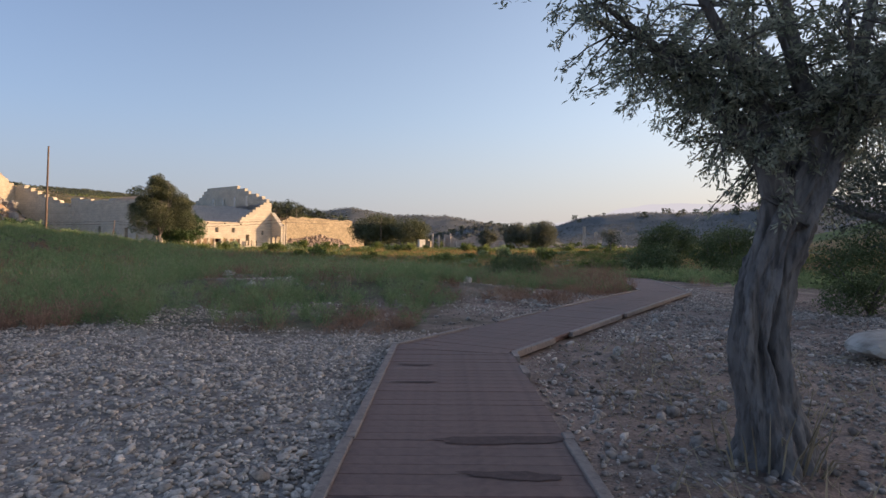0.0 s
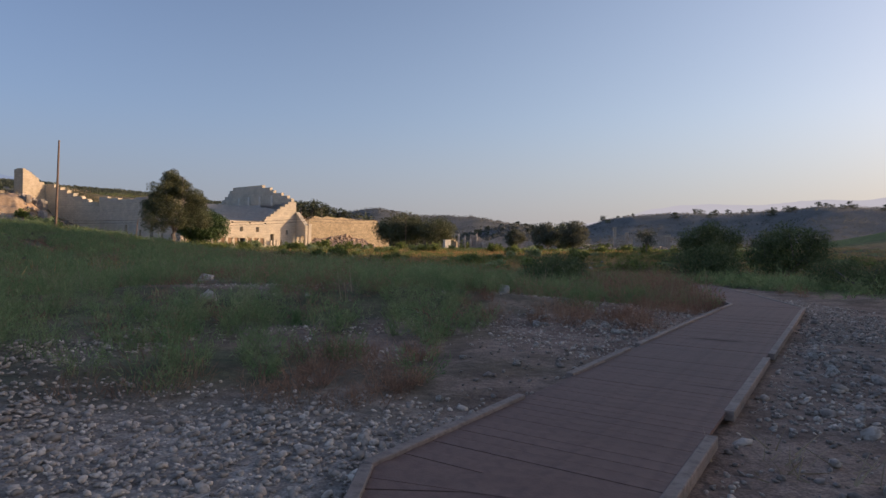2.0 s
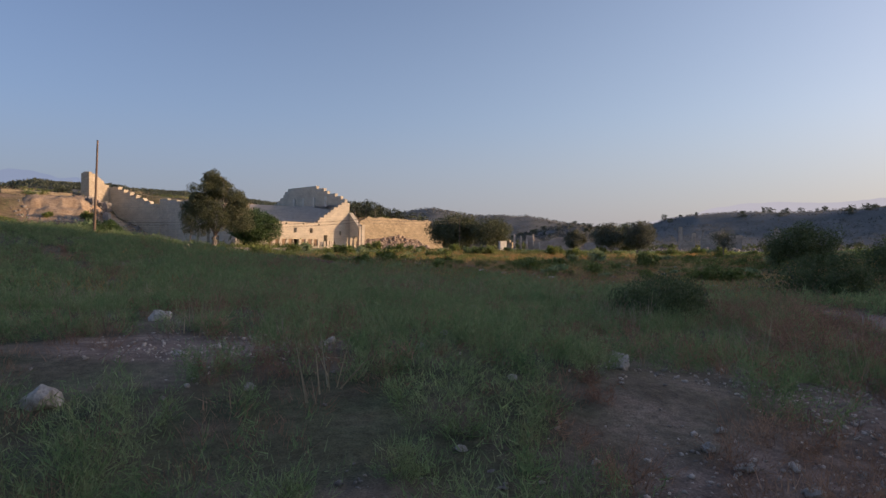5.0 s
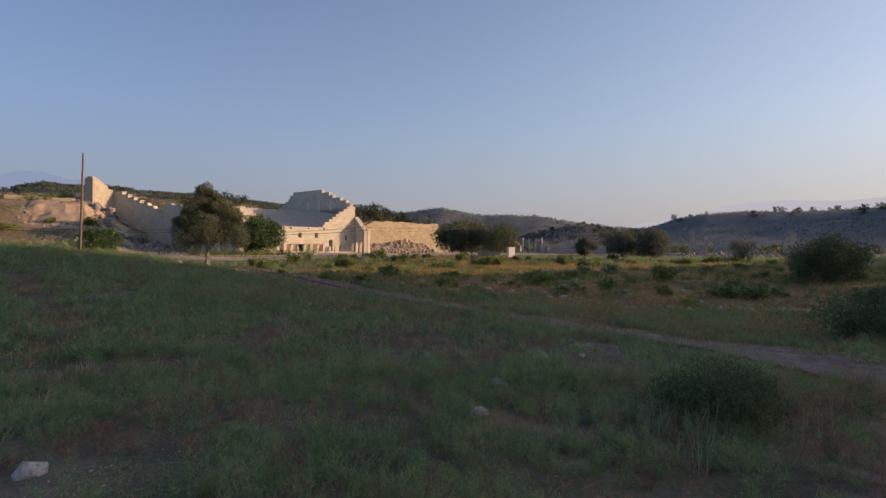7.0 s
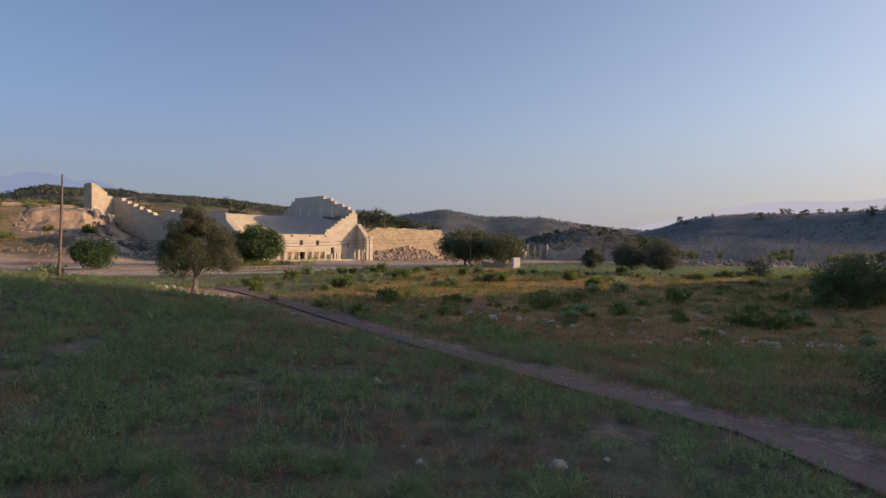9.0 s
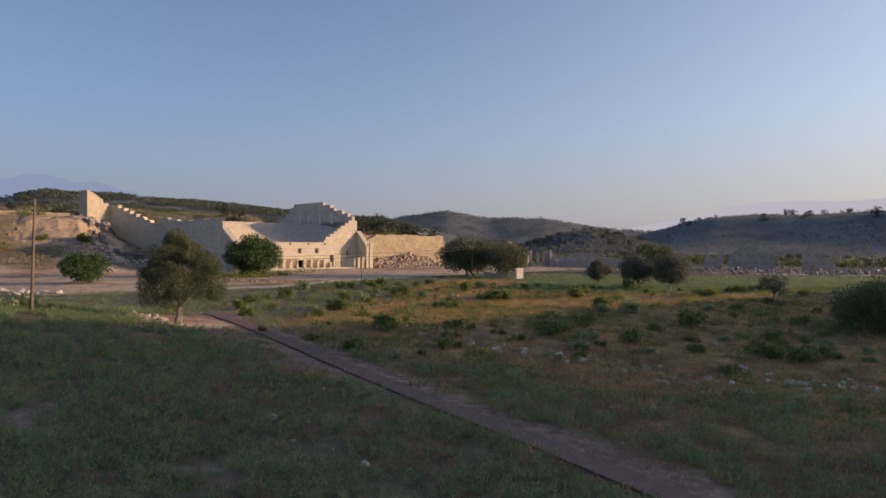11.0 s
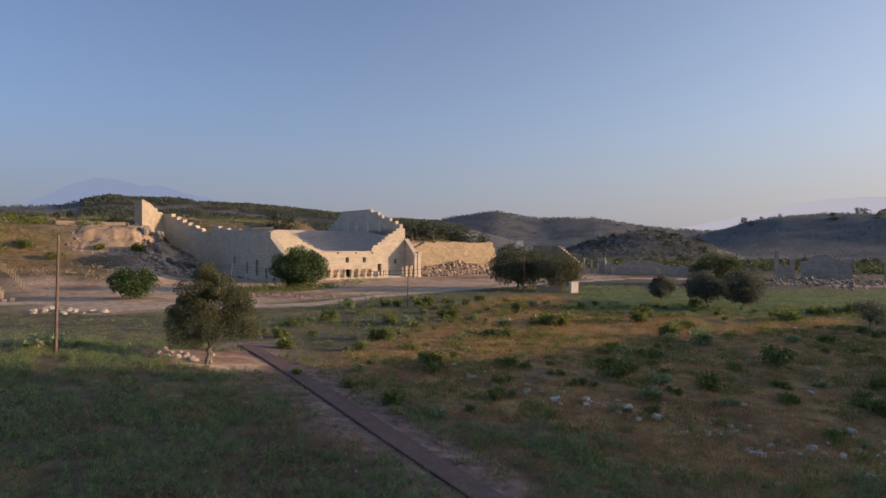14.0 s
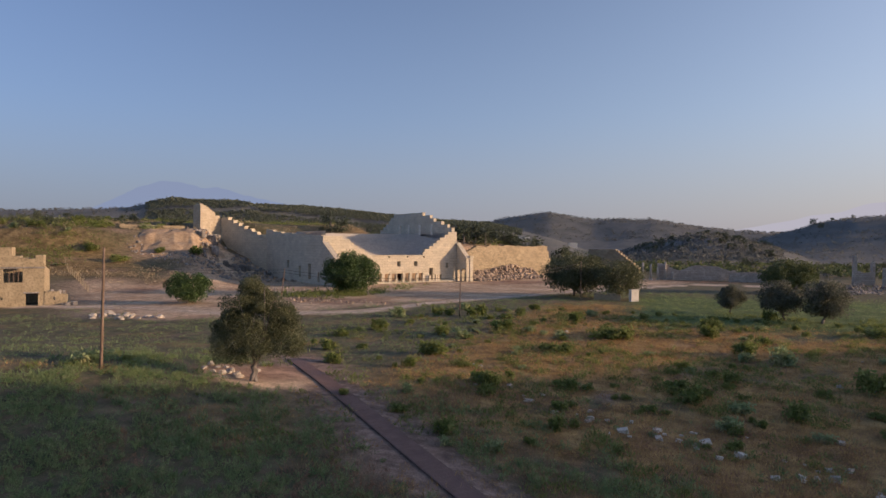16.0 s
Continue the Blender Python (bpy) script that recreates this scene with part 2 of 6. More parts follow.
def from_uv(u, v, z=0.0):
    p = TH + TU * u + TV * v
    return Vector((p.x, p.y, z))


DECK = [(0.36, -6.0), (-0.32, 9.0), (5.8, 20.3), (8.0, 32.0), (4.6, 41.2), (-4.0, 50.0), (-17.4, 61.3), (-27.6, 70.0), (-40.5, 81.3)]
ROAD = [(-128, 104), (-96, 114), (-70, 113), (-56, 123), (-49, 145), (-30, 182), (-2, 226), (12, 232), (45, 212), (120, 190)]


def dist_line(x, y, line):
    d = np.full(np.shape(x), 1e9)
    for (ax, ay), (bx, by) in zip(line, line[1:]):
        ex, ey = bx - ax, by - ay
        t = np.clip(((x - ax) * ex + (y - ay) * ey) / (ex * ex + ey * ey), 0, 1)
        d = np.minimum(d, np.hypot(x - ax - t * ex, y - ay - t * ey))
    return d


def gz(x, y):
    """Height of the ground."""
    x, y = np.asarray(x, float), np.asarray(y, float)
    far = np.hypot(x, y - 30)
    z = 0.7 * sstep(70, 150, y) - 1.9 * bell(x, y, 10, 70, 22, 28) + 3.5 * bell(x, y, -54, 55, 22, 22) + 0.35 * bell(x, y, -7, 20, 6, 9) + 0.3 * bell(x, y, -1, 19.5, 3.5, 2.5)
    near = dist_line(x, y, DECK)
    lumps = (fnoise(x, y, 2.6, 3) - 0.5) * 0.34 + (fnoise(x, y, 14, 5) - 0.5) * 0.5 * sstep(12, 40, far)
    z = z + lumps * sstep(0.9, 3.0, near) * (1 - 0.75 * sstep(88, 112, y))
    # theatre hill, cut away where the buildings stand
    u, v = uv_of(x, y)
    rough = (fnoise(x, y, 26, 9, 4) - 0.5) * 13
    s, d = -139.0 - x, 206.0 - y
    foot = np.interp(s, [-10, 0, 9, 22, 40], [0, 2.8, 6.8, 11.4, 13]) * sstep(36, 8, d + rough * 0.3) * sstep(2, -2, u) * (d > -60)
    deep, across = 0.73 * y - 0.68 * x, 0.73 * x + 0.68 * y
    slope = np.interp(deep + rough * 0.5, [186, 216, 238, 244, 262, 300], [0, 3.6, 9.4, 15.6, 18.6, 20]) * sstep(29, 17, across + rough * 0.3) * sstep(2, -2, u)
    mid = sstep(50, 53, v) * sstep(-3, -8, d) * sstep(60, 46, u) * (13.6 + 6.2 * np.maximum(sstep(54, 82, v), sstep(0, 18, s)) + rough * 0.08)
    right = sstep(11, 15, v - 0.11 * u + 5) * sstep(44, 50, u) * sstep(104, 93, u)
    hill = np.maximum(np.maximum(np.maximum(foot, slope) * (1 + rough * 0.012), mid), right * (10.5 + 5 * sstep(12, 60, v)))
    hill = hill * (1 - 0.75 * sstep(120, 260, v)) * sstep(-330, -180, u)
    z = z + hill
    # west ridge of the valley, far hills
    big = fnoise(x, y, 160, 21, 4)
    z = z + far_hills(x, y, big) * sstep(230, 420, far)
    # the slope east of the path that keeps the evening sun off the near field
    z = z + east_slope(x, y)
    return z


RIDGES = (   # distance, depth, bearings in degrees from +y, heights of the crest
    (650, 170, (-110, -75, -58, -54, -49, -45.5, -38, -31, -26, -21.5, -17, -11, -6), (18, 26, 34, 36, 40, 50, 51, 48, 42, 37, 35, 20, 0)),
    (1400, 260, (-24, -19, -15, -11.5, -7.2, -2.3, 1.5, 4.6, 9, 14), (20, 55, 77, 87, 71, 72, 55, 46, 40, 20)),
    (600, 110, (-6, -3.3, 0.1, 2.3, 5, 7.5, 10), (3, 10, 19, 22, 17, 10, 2)),
    (900, 230, (4, 8.8, 10.4, 12.4, 15.8, 24.5, 27.5, 32.6, 45, 70, 100), (12, 33, 42, 48, 49, 51, 58, 53, 47, 28, 16)),
)


def far_hills(x, y, big):
    r, az = np.hypot(x + 3, y - 28), np.degrees(np.arctan2(x + 3, y - 28))
    h = 0.0 * x
    for R, depth, bear, tall in RIDGES:
        crest = np.interp(az, bear, tall, left=0, right=0)
        h = np.maximum(h, crest * (0.93 + 0.14 * fnoise(x, y, 60, 23, 4)) * np.exp(-((r - R) / depth) ** 2) - 0.12 * crest * big * (np.abs(r - R) > depth * 0.5))
    return h


def east_slope(x, y):
    a, c = x * 0.961 + y * 0.276, y * 0.961 - x * 0.276
    tall = np.interp(c, [52, 64, 74, 86, 103, 120, 145], [38, 37.5, 32, 27, 21, 14, 5])
    return tall * np.exp(-((a - 175) / 50) ** 2) * sstep(-420, -250, c) * sstep(190, 120, c)


def ground_at(x, y):
    return float(gz(np.array([x]), np.array([y]))[0])


def link_mesh(name, me, material, parent=None, label=""):
    ob = new(name, me)
    if material and not me.materials:
        me.materials.append(material)
    if parent:
        ob.parent = parent
    if label:
        tagged(ob, label)
    return ob


def part(name, bm, material, parent=None, label="", smooth=False):
    me = bpy.data.meshes.new(name)
    bm.to_mesh(me)
    bm.free()
    if smooth:
        me.shade_smooth()
    return link_mesh(name, me, material, parent, label)


def np_mesh(name, verts, faces, smooth=False):
    """A mesh from arrays: verts (n, 3), faces (m, k)."""
    me = bpy.data.meshes.new(name)
    m, k = faces.shape
    me.vertices.add(len(verts))
    me.vertices.foreach_set("co", np.ascontiguousarray(verts, np.float32).ravel())
    me.loops.add(m * k)
    me.loops.foreach_set("vertex_index", np.ascontiguousarray(faces, np.int32).ravel())
    me.polygons.add(m)
    me.polygons.foreach_set("loop_start", np.arange(0, m * k, k, dtype=np.int32))
    me.update(calc_edges=True)
    if smooth:
        me.shade_smooth()
    return me


def empty(name, place, label, category, group="", kind="", rz=0.0):
    ob = new(name)
    ob.matrix_basis = pose(*place, 0, 0, rz)
    return tagged(ob, label, category, group, kind)


def box(bm, x0, x1, y0, y1, z0, z1):
    v = [bm.verts.new((x, y, z)) for z in (z0, z1) for y in (y0, y1) for x in (x0, x1)]
    for f in ((0, 2, 3, 1), (4, 5, 7, 6), (0, 1, 5, 4), (1, 3, 7, 5), (3, 2, 6, 7), (2, 0, 4, 6)):
        bm.faces.new([v[i] for i in f])


def prism(bm, outline, axis, a, b):
    """An outline of (s, z) pulled along x or y from a to b; s is the other level axis."""
    def at(s, z, q):
        return (q, s, z) if axis == "x" else (s, q, z)
    lo, hi = [bm.verts.new(at(s, z, a)) for s, z in outline], [bm.verts.new(at(s, z, b)) for s, z in outline]
    n = len(outline)
    bm.faces.new(lo)
    bm.faces.new(hi[::-1])
    for i in range(n):
        bm.faces.new((lo[i], hi[i], hi[(i + 1) % n], lo[(i + 1) % n]))


def wall_uv(me):
    """Courses lie level: the wall's own length and height as texture coordinates."""
    layer = me.uv_layers.new(name="UVMap")
    for p in me.polygons:
        nx, ny, nz = (abs(q) for q in p.normal)
        for li in p.loop_indices:
            c = me.vertices[me.loops[li].vertex_index].co
            layer.data[li].uv = (c.x, c.y) if nz > 0.7 else ((c.y, c.z) if nx > ny else (c.x, c.z))


def wall(name, axis, s0, s1, t0, t1, base, top, holes, material, parent, label="", step=1.2):
    """An upright wall along x or y, built in columns so that its top goes in steps; holes: (s0, s1, z0, z1)."""
    cuts = set(np.linspace(s0, s1, max(2, int(round((s1 - s0) / step)) + 1)).round(3)) | {s0, s1}
    for a, b, _, _ in holes:
        cuts = {c for c in cuts if not (a - 0.25 < c < b + 0.25)} | {a, b}
    cuts = sorted(cuts)
    bm = bmesh.new()
    for a, b in zip(cuts, cuts[1:]):
        mid, z = (a + b) / 2, base
        h = top(mid)
        spans = []
        for ha, hb, z0, z1 in sorted(holes, key=lambda q: q[2]):
            if ha <= mid <= hb:
                if z0 > z + 0.01:
                    spans.append((z, z0))
                z = z1
        spans.append((z, h))
        for z0, z1 in spans:
            if z1 > z0:
                box(bm, *((t0, t1, a, b) if axis == "y" else (a, b, t0, t1)), z0, z1)
    bmesh.ops.remove_doubles(bm, verts=bm.verts, dist=0.002)
    bmesh.ops.recalc_face_normals(bm, faces=bm.faces)
    ob = part(name, bm, material, parent, label)
    wall_uv(ob.data)
    return ob


def rock_mesh(name, seed, subdiv=2, flat=0.6, jag=0.35):
    rng = random.Random(seed)
    bm = bmesh.new()
    bmesh.ops.create_icosphere(bm, subdivisions=subdiv, radius=0.5)
    off = Vector((rng.uniform(-50, 50), rng.uniform(-50, 50), seed))
    cuts = [(Vector((rng.gauss(0, 1), rng.gauss(0, 1), rng.gauss(0, 1))).normalized(), rng.uniform(0.28, 0.42)) for _ in range(7)]
    for q in bm.verts:
        p = q.co.copy()
        for n, d in cuts:
            over = p.dot(n) - d
            if over > 0:
                p -= n * over * 0.9
        p *= 1 + jag * noise.noise(p * 3 + off)
        q.co = (p.x * rng.uniform(0.98, 1.02), p.y, p.z * flat)
    me = bpy.data.meshes.new(name)
    bm.to_mesh(me)
    bm.free()
    return me


def tube_rings(bm, pts, radii, seg=9, lump=0.0, seed=0):
    rings = []
    for i, (p, r) in enumerate(zip(pts, radii)):
        d = (pts[min(i + 1, len(pts) - 1)] - pts[max(i - 1, 0)]).normalized()
        a = d.orthogonal().normalized() if abs(d.z) < 0.9 else Vector((1, 0, 0)).cross(d).normalized()
        b = d.cross(a)
        ring = []
        for k in range(seg):
            w = 2 * math.pi * k / seg
            rr = r * (1 + lump * noise.noise(Vector((math.cos(w) * 1.6, math.sin(w) * 1.6, p.z * 1.1 + seed))) * 2)
            ring.append(bm.verts.new(p + (a * math.cos(w) + b * math.sin(w)) * rr))
        rings.append(ring)
    for r0, r1 in zip(rings, rings[1:]):
        for k in range(seg):
            bm.faces.new((r0[k], r0[(k + 1) % seg], r1[(k + 1) % seg], r1[k]))
    bm.faces.new(rings[-1])
    bm.faces.new(rings[0][::-1])


def leaf_mesh(name, centres, spread, count, size, rng, slim=0.45, droop=0.0, hollow=0.0):
    """Many small leaves scattered in soft clumps round the centres."""
    c = np.asarray(centres, float)
    pick = rng.integers(0, len(c), count)
    off = rng.normal(size=(count, 3))
    off /= np.linalg.norm(off, axis=1)[:, None] + 1e-9
    off *= (hollow + (1 - hollow) * rng.random(count) ** 0.5)[:, None]
    sp = np.asarray(spread, float)
    p = c[pick] + off * (sp[pick] if sp.ndim == 2 else sp)
    d = rng.normal(size=(count, 3))
    d[:, 2] -= droop
    d /= np.linalg.norm(d, axis=1)[:, None] + 1e-9
    s = np.cross(d, rng.normal(size=(count, 3)))
    s /= np.linalg.norm(s, axis=1)[:, None] + 1e-9
    ln = size * rng.uniform(0.6, 1.3, count)[:, None]
    w = ln * slim * 0.5
    V = np.stack([p - d * ln * 0.5 - s * w, p - d * ln * 0.5 + s * w, p + d * ln * 0.5], 1).reshape(-1, 3)
    return np_mesh(name, V, np.arange(count * 3).reshape(-1, 3))


def make_tree(name, place, label, category, height, width, trunk, crown_from, leafmat, leaves, leaf, seed, group="", lean=(0, 0), blobs=26, limbs=6, flat=1.0, droop=0.0, trunks=1, clump=0.2, lobes=()):
    """Tapered trunk with limbs and a crown of many leaves in uneven clumps."""
    rng, rr = np.random.default_rng(seed), random.Random(seed)
    tree = empty(name, place, label, category, group)
    bm = bmesh.new()
    mid = Vector((lean[0], lean[1], crown_from + (height - crown_from) * 0.45))
    for tk in range(trunks):
        foot = Vector((rr.uniform(-0.2, 0.2) * width * (tk > 0), rr.uniform(-0.1, 0.1) * width * (tk > 0), -0.25))
        n = 7
        fork = Vector((lean[0] * 0.6, lean[1] * 0.6, crown_from + 0.1 * height))
        pts = [foot.lerp(fork, i / (n - 1)) + Vector((rr.uniform(-1, 1), rr.uniform(-1, 1), 0)) * trunk * 0.25 * (0 < i) for i in range(n)]
        tube_rings(bm, pts, [trunk * (0.5 * (1.5 if i == 0 else 1.0 - 0.07 * i)) for i in range(n)], 9, 0.15, seed)
        for k in range(limbs):
            w = 2 * math.pi * (k + rr.random() * 0.6) / limbs
            tip = Vector((lean[0] + math.cos(w) * width * 0.36, lean[1] + math.sin(w) * width * 0.36, crown_from + (height - crown_from) * rr.uniform(0.35, 0.85)))
            m = fork.lerp(tip, 0.5) + Vector((rr.uniform(-0.1, 0.1) * width, rr.uniform(-0.1, 0.1) * width, -0.04 * height))
            tube_rings(bm, [fork - Vector((0, 0, 0.05 * height)), fork.lerp(m, 0.5), m, tip], [trunk * 0.32, trunk * 0.22, trunk * 0.15, trunk * 0.05], 6, 0.1, seed + k)
    part("trunk", bm, M_BARK, tree, "gnarled grey-brown trunk and limbs", True)
    cs, sp = [], []
    hh = height - crown_from
    for i in range(blobs):
        q = rng.normal(size=3)
        q /= np.linalg.norm(q)
        f = rng.uniform(0.45, 0.85)
        q *= np.array([width / 2, width / 2, hh / 2 * flat]) * f
        cs.append((mid.x + q[0], mid.y + q[1], crown_from + hh / 2 + q[2]))
        s = rng.uniform(0.6, 1.25) * clump
        sp.append((s * width, s * width, s * width * 0.8))
    for lx, ly, lz, lw in lobes:
        for i in range(14):
            q = rng.normal(size=3)
            q *= 0.36 * lw / np.linalg.norm(q)
            cs.append((mid.x + lx + q[0], mid.y + ly + q[1], crown_from + hh / 2 + lz + q[2]))
            sp.append((lw * 0.3, lw * 0.3, lw * 0.26))
    part_ob = link_mesh("crown", leaf_mesh("crown", cs, sp, leaves, leaf, rng, droop=droop, hollow=0.25), leafmat, tree)
    return tree


# ---- ground ----
def spaced(a, k, n, mid):
    return mid + a * np.sinh(k * np.linspace(-1, 1, n))


GX, GY = spaced(12, 6.5, 390, -2.0), spaced(12, 6.5, 390, 18.0)
X, Y = np.meshgrid(GX, GY)
Z = gz(X, Y)
idx = np.arange(X.size).reshape(X.shape)
quads = np.stack([idx[:-1, :-1], idx[:-1, 1:], idx[1:, 1:], idx[1:, :-1]], -1).reshape(-1, 4)
ground_me = np_mesh("ground", np.stack([X.ravel(), Y.ravel(), Z.ravel()], 1), quads, True)


def cover(x, y):
    """How far the ground is pebbly, grassy, dry or bare earth, 0..1 each."""
    d = dist_line(x, y, DECK)
    u, v = uv_of(x, y)
    n1, n2, n3 = fnoise(x, y, 5, 31), fnoise(x, y, 18, 33), fnoise(x, y, 2.2, 35)
    edge = np.interp(x, [-9, -6.6, -4.4, -3, -1.8, 0], [9.5, 9.8, 10.1, 11.0, 10.9, 10.3]) + 1.4 * (n1 - 0.5)
    pebble = sstep(edge + 0.8, edge - 0.8, y) * sstep(40, 20, np.abs(x))
    pebble = np.maximum(pebble, sstep(0.5, 0.62, n1) * sstep(6.5, 3.5, d) * sstep(30, 16, y))
    right = (x - np.interp(y, [8.95, 20.3, 24], [-0.25, 5.8, 6.6])) > 0
    pebble = np.where(right | ((x > 0) & (y < 9.2)), pebble * 0.14, pebble)
    pebble = np.maximum(pebble, right * sstep(7.5, 5.0, d) * sstep(24, 15, y) * 0.12)
    field = sstep(42, 66, y + 0.55 * x + 14 * (n2 - 0.5)) * sstep(170, 140, y)
    verge = sstep(3.8 + 1.0 * (y > 38), 1.7, d + 1.6 * (n1 - 0.5)) * sstep(10, 14, y)
    strip = sstep(-0.5, 0.7, x - np.interp(y, [8, 10, 14, 17.5, 21, 26, 30], [-4.3, -3.6, -2.2, -1.2, -0.6, 3.0, 6.0]) + 1.2 * (n1 - 0.5)) * sstep(6.5, 4, d + 3 * (n3 - 0.5)) * sstep(27, 21, y) * sstep(9, 10.5, y) * (0.55 + 0.45 * sstep(0.35, 0.5, n1))
    west_side = (x < np.interp(y, [32, 41.2, 50, 61.3, 70, 81.3], [8, 4.6, -4, -17.4, -27.6, -40.5])) & (y > 30)
    verge = verge * (1 - 0.85 * west_side * sstep(60, 52, y))
    verge = np.maximum(verge, strip)
    rside = (right | ((x > 0) & (y < 9.2))) * sstep(8.5, 6.0, d) * sstep(27, 20, y)
    verge = np.maximum(verge, rside)
    bare = np.maximum(verge, sstep(0.55, 0.72, -0.12 * (x < -2.5) * (y < 18) + -0.09 * sstep(18, 26, y) + n1 * 0.6 + n3 * 0.4 + 0.25 * sstep(7, 2, d) * (y < 30)))
    gaps = bell(x, y, -3.2, 14.0, 0.35, 0.9) + bell(x, y, -1.9, 13.3, 0.8, 0.6) + bell(x, y, 0.8, 15.5, 1.5, 2.0)
    bare = np.maximum(bare, sstep(0.3, 0.6, gaps + 0.5 * (n3 - 0.5)))
    dry = np.clip(field * sstep(0.29, 0.47, n2 * 0.55 + n3 * 0.45), 0, 1) * sstep(-34, -22, x - 0.5 * np.maximum(0, 90 - y) * 0)
    dry = np.maximum(dry, 0.35 * sstep(0.6, 0.7, fnoise(x, y, 5, 39)) * sstep(22, 30, y) * (x < -20) * (y < 120))
    dry = np.maximum(dry, 0.5 * np.maximum(sstep(190, 230, y) * (0.35 + 0.65 * (x < -60)), sstep(135, 165, y - 0.3 * (x + 120)) * (x < -60)) * sstep(0.4, 0.62, fnoise(x, y, 46, 37)))
    r = dist_line(x, y, ROAD)
    west = sstep(3, -2, x - np.interp(y, [92, 105, 122, 145, 182, 226], [-130, -66, -54, -49, -30, -2]))
    plaza = west * sstep(-74, -64, v - 9 + 14 * (n2 - 0.5) - 11 * sstep(20, 60, u)) * sstep(60, 46, v) * sstep(-70, -50, u) * sstep(120, 90, u)
    deep, across = 0.73 * y - 0.68 * x, 0.73 * x + 0.68 * y
    plaza = plaza * np.maximum(sstep(206, 194, deep + 20 * (n2 - 0.5)), sstep(8, 20, across + 16 * (n2 - 0.5)))
    bank = sstep(224, 236, deep + 14 * (n2 - 0.5)) * sstep(254, 246, deep + 8 * (n1 - 0.5)) * sstep(-4, 8, across + 16 * (n2 - 0.5)) * sstep(42, 30, across)
    yard = sstep(0.35, 0.6, bell(x, y, -37.5, 72, 6, 4.5) + 0.3 * (n1 - 0.5))
    dirt = np.maximum(np.maximum(plaza, bank), np.maximum(sstep(2.7, 1.6, r), yard))
    road = sstep(2.4, 1.3, r)
    meadow = sstep(118, 132, y) * sstep(185, 172, y) * sstep(-18, -8, x)
    return pebble, bare, dry, dirt, meadow, road


def red_soil(x, y):
    patch = bell(x, y, -70, 137, 15, 6) + bell(x, y, -52, 215, 13, 14) + bell(x, y, 4, 246, 20, 6) + 0.8 * bell(x, y, -125, 140, 8, 8) + 0.7 * bell(x, y, -38, 74, 7, 5)
    return 0.85 * sstep(0.35, 0.75, patch + 0.6 * (fnoise(x, y, 7, 97) - 0.5))


pb, br_, dr, dt, md, rd = cover(X.ravel(), Y.ravel())
attr = ground_me.color_attributes.new("cover", "FLOAT_COLOR", "POINT")
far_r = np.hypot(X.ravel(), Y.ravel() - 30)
# share of the blue-grey haze tone that is painted on distant ground
far_haze = sstep(390, 540, far_r)
attr.data.foreach_set("color", np.stack([pb, np.maximum(br_ * (1 - md), dt), dr * (1 - md), far_haze], 1).astype(np.float32).ravel())
attr2 = ground_me.color_attributes.new("use", "FLOAT_COLOR", "POINT")
attr2.data.foreach_set("color", np.stack([dt, md, rd, red_soil(X.ravel(), Y.ravel())], 1).astype(np.float32).ravel())


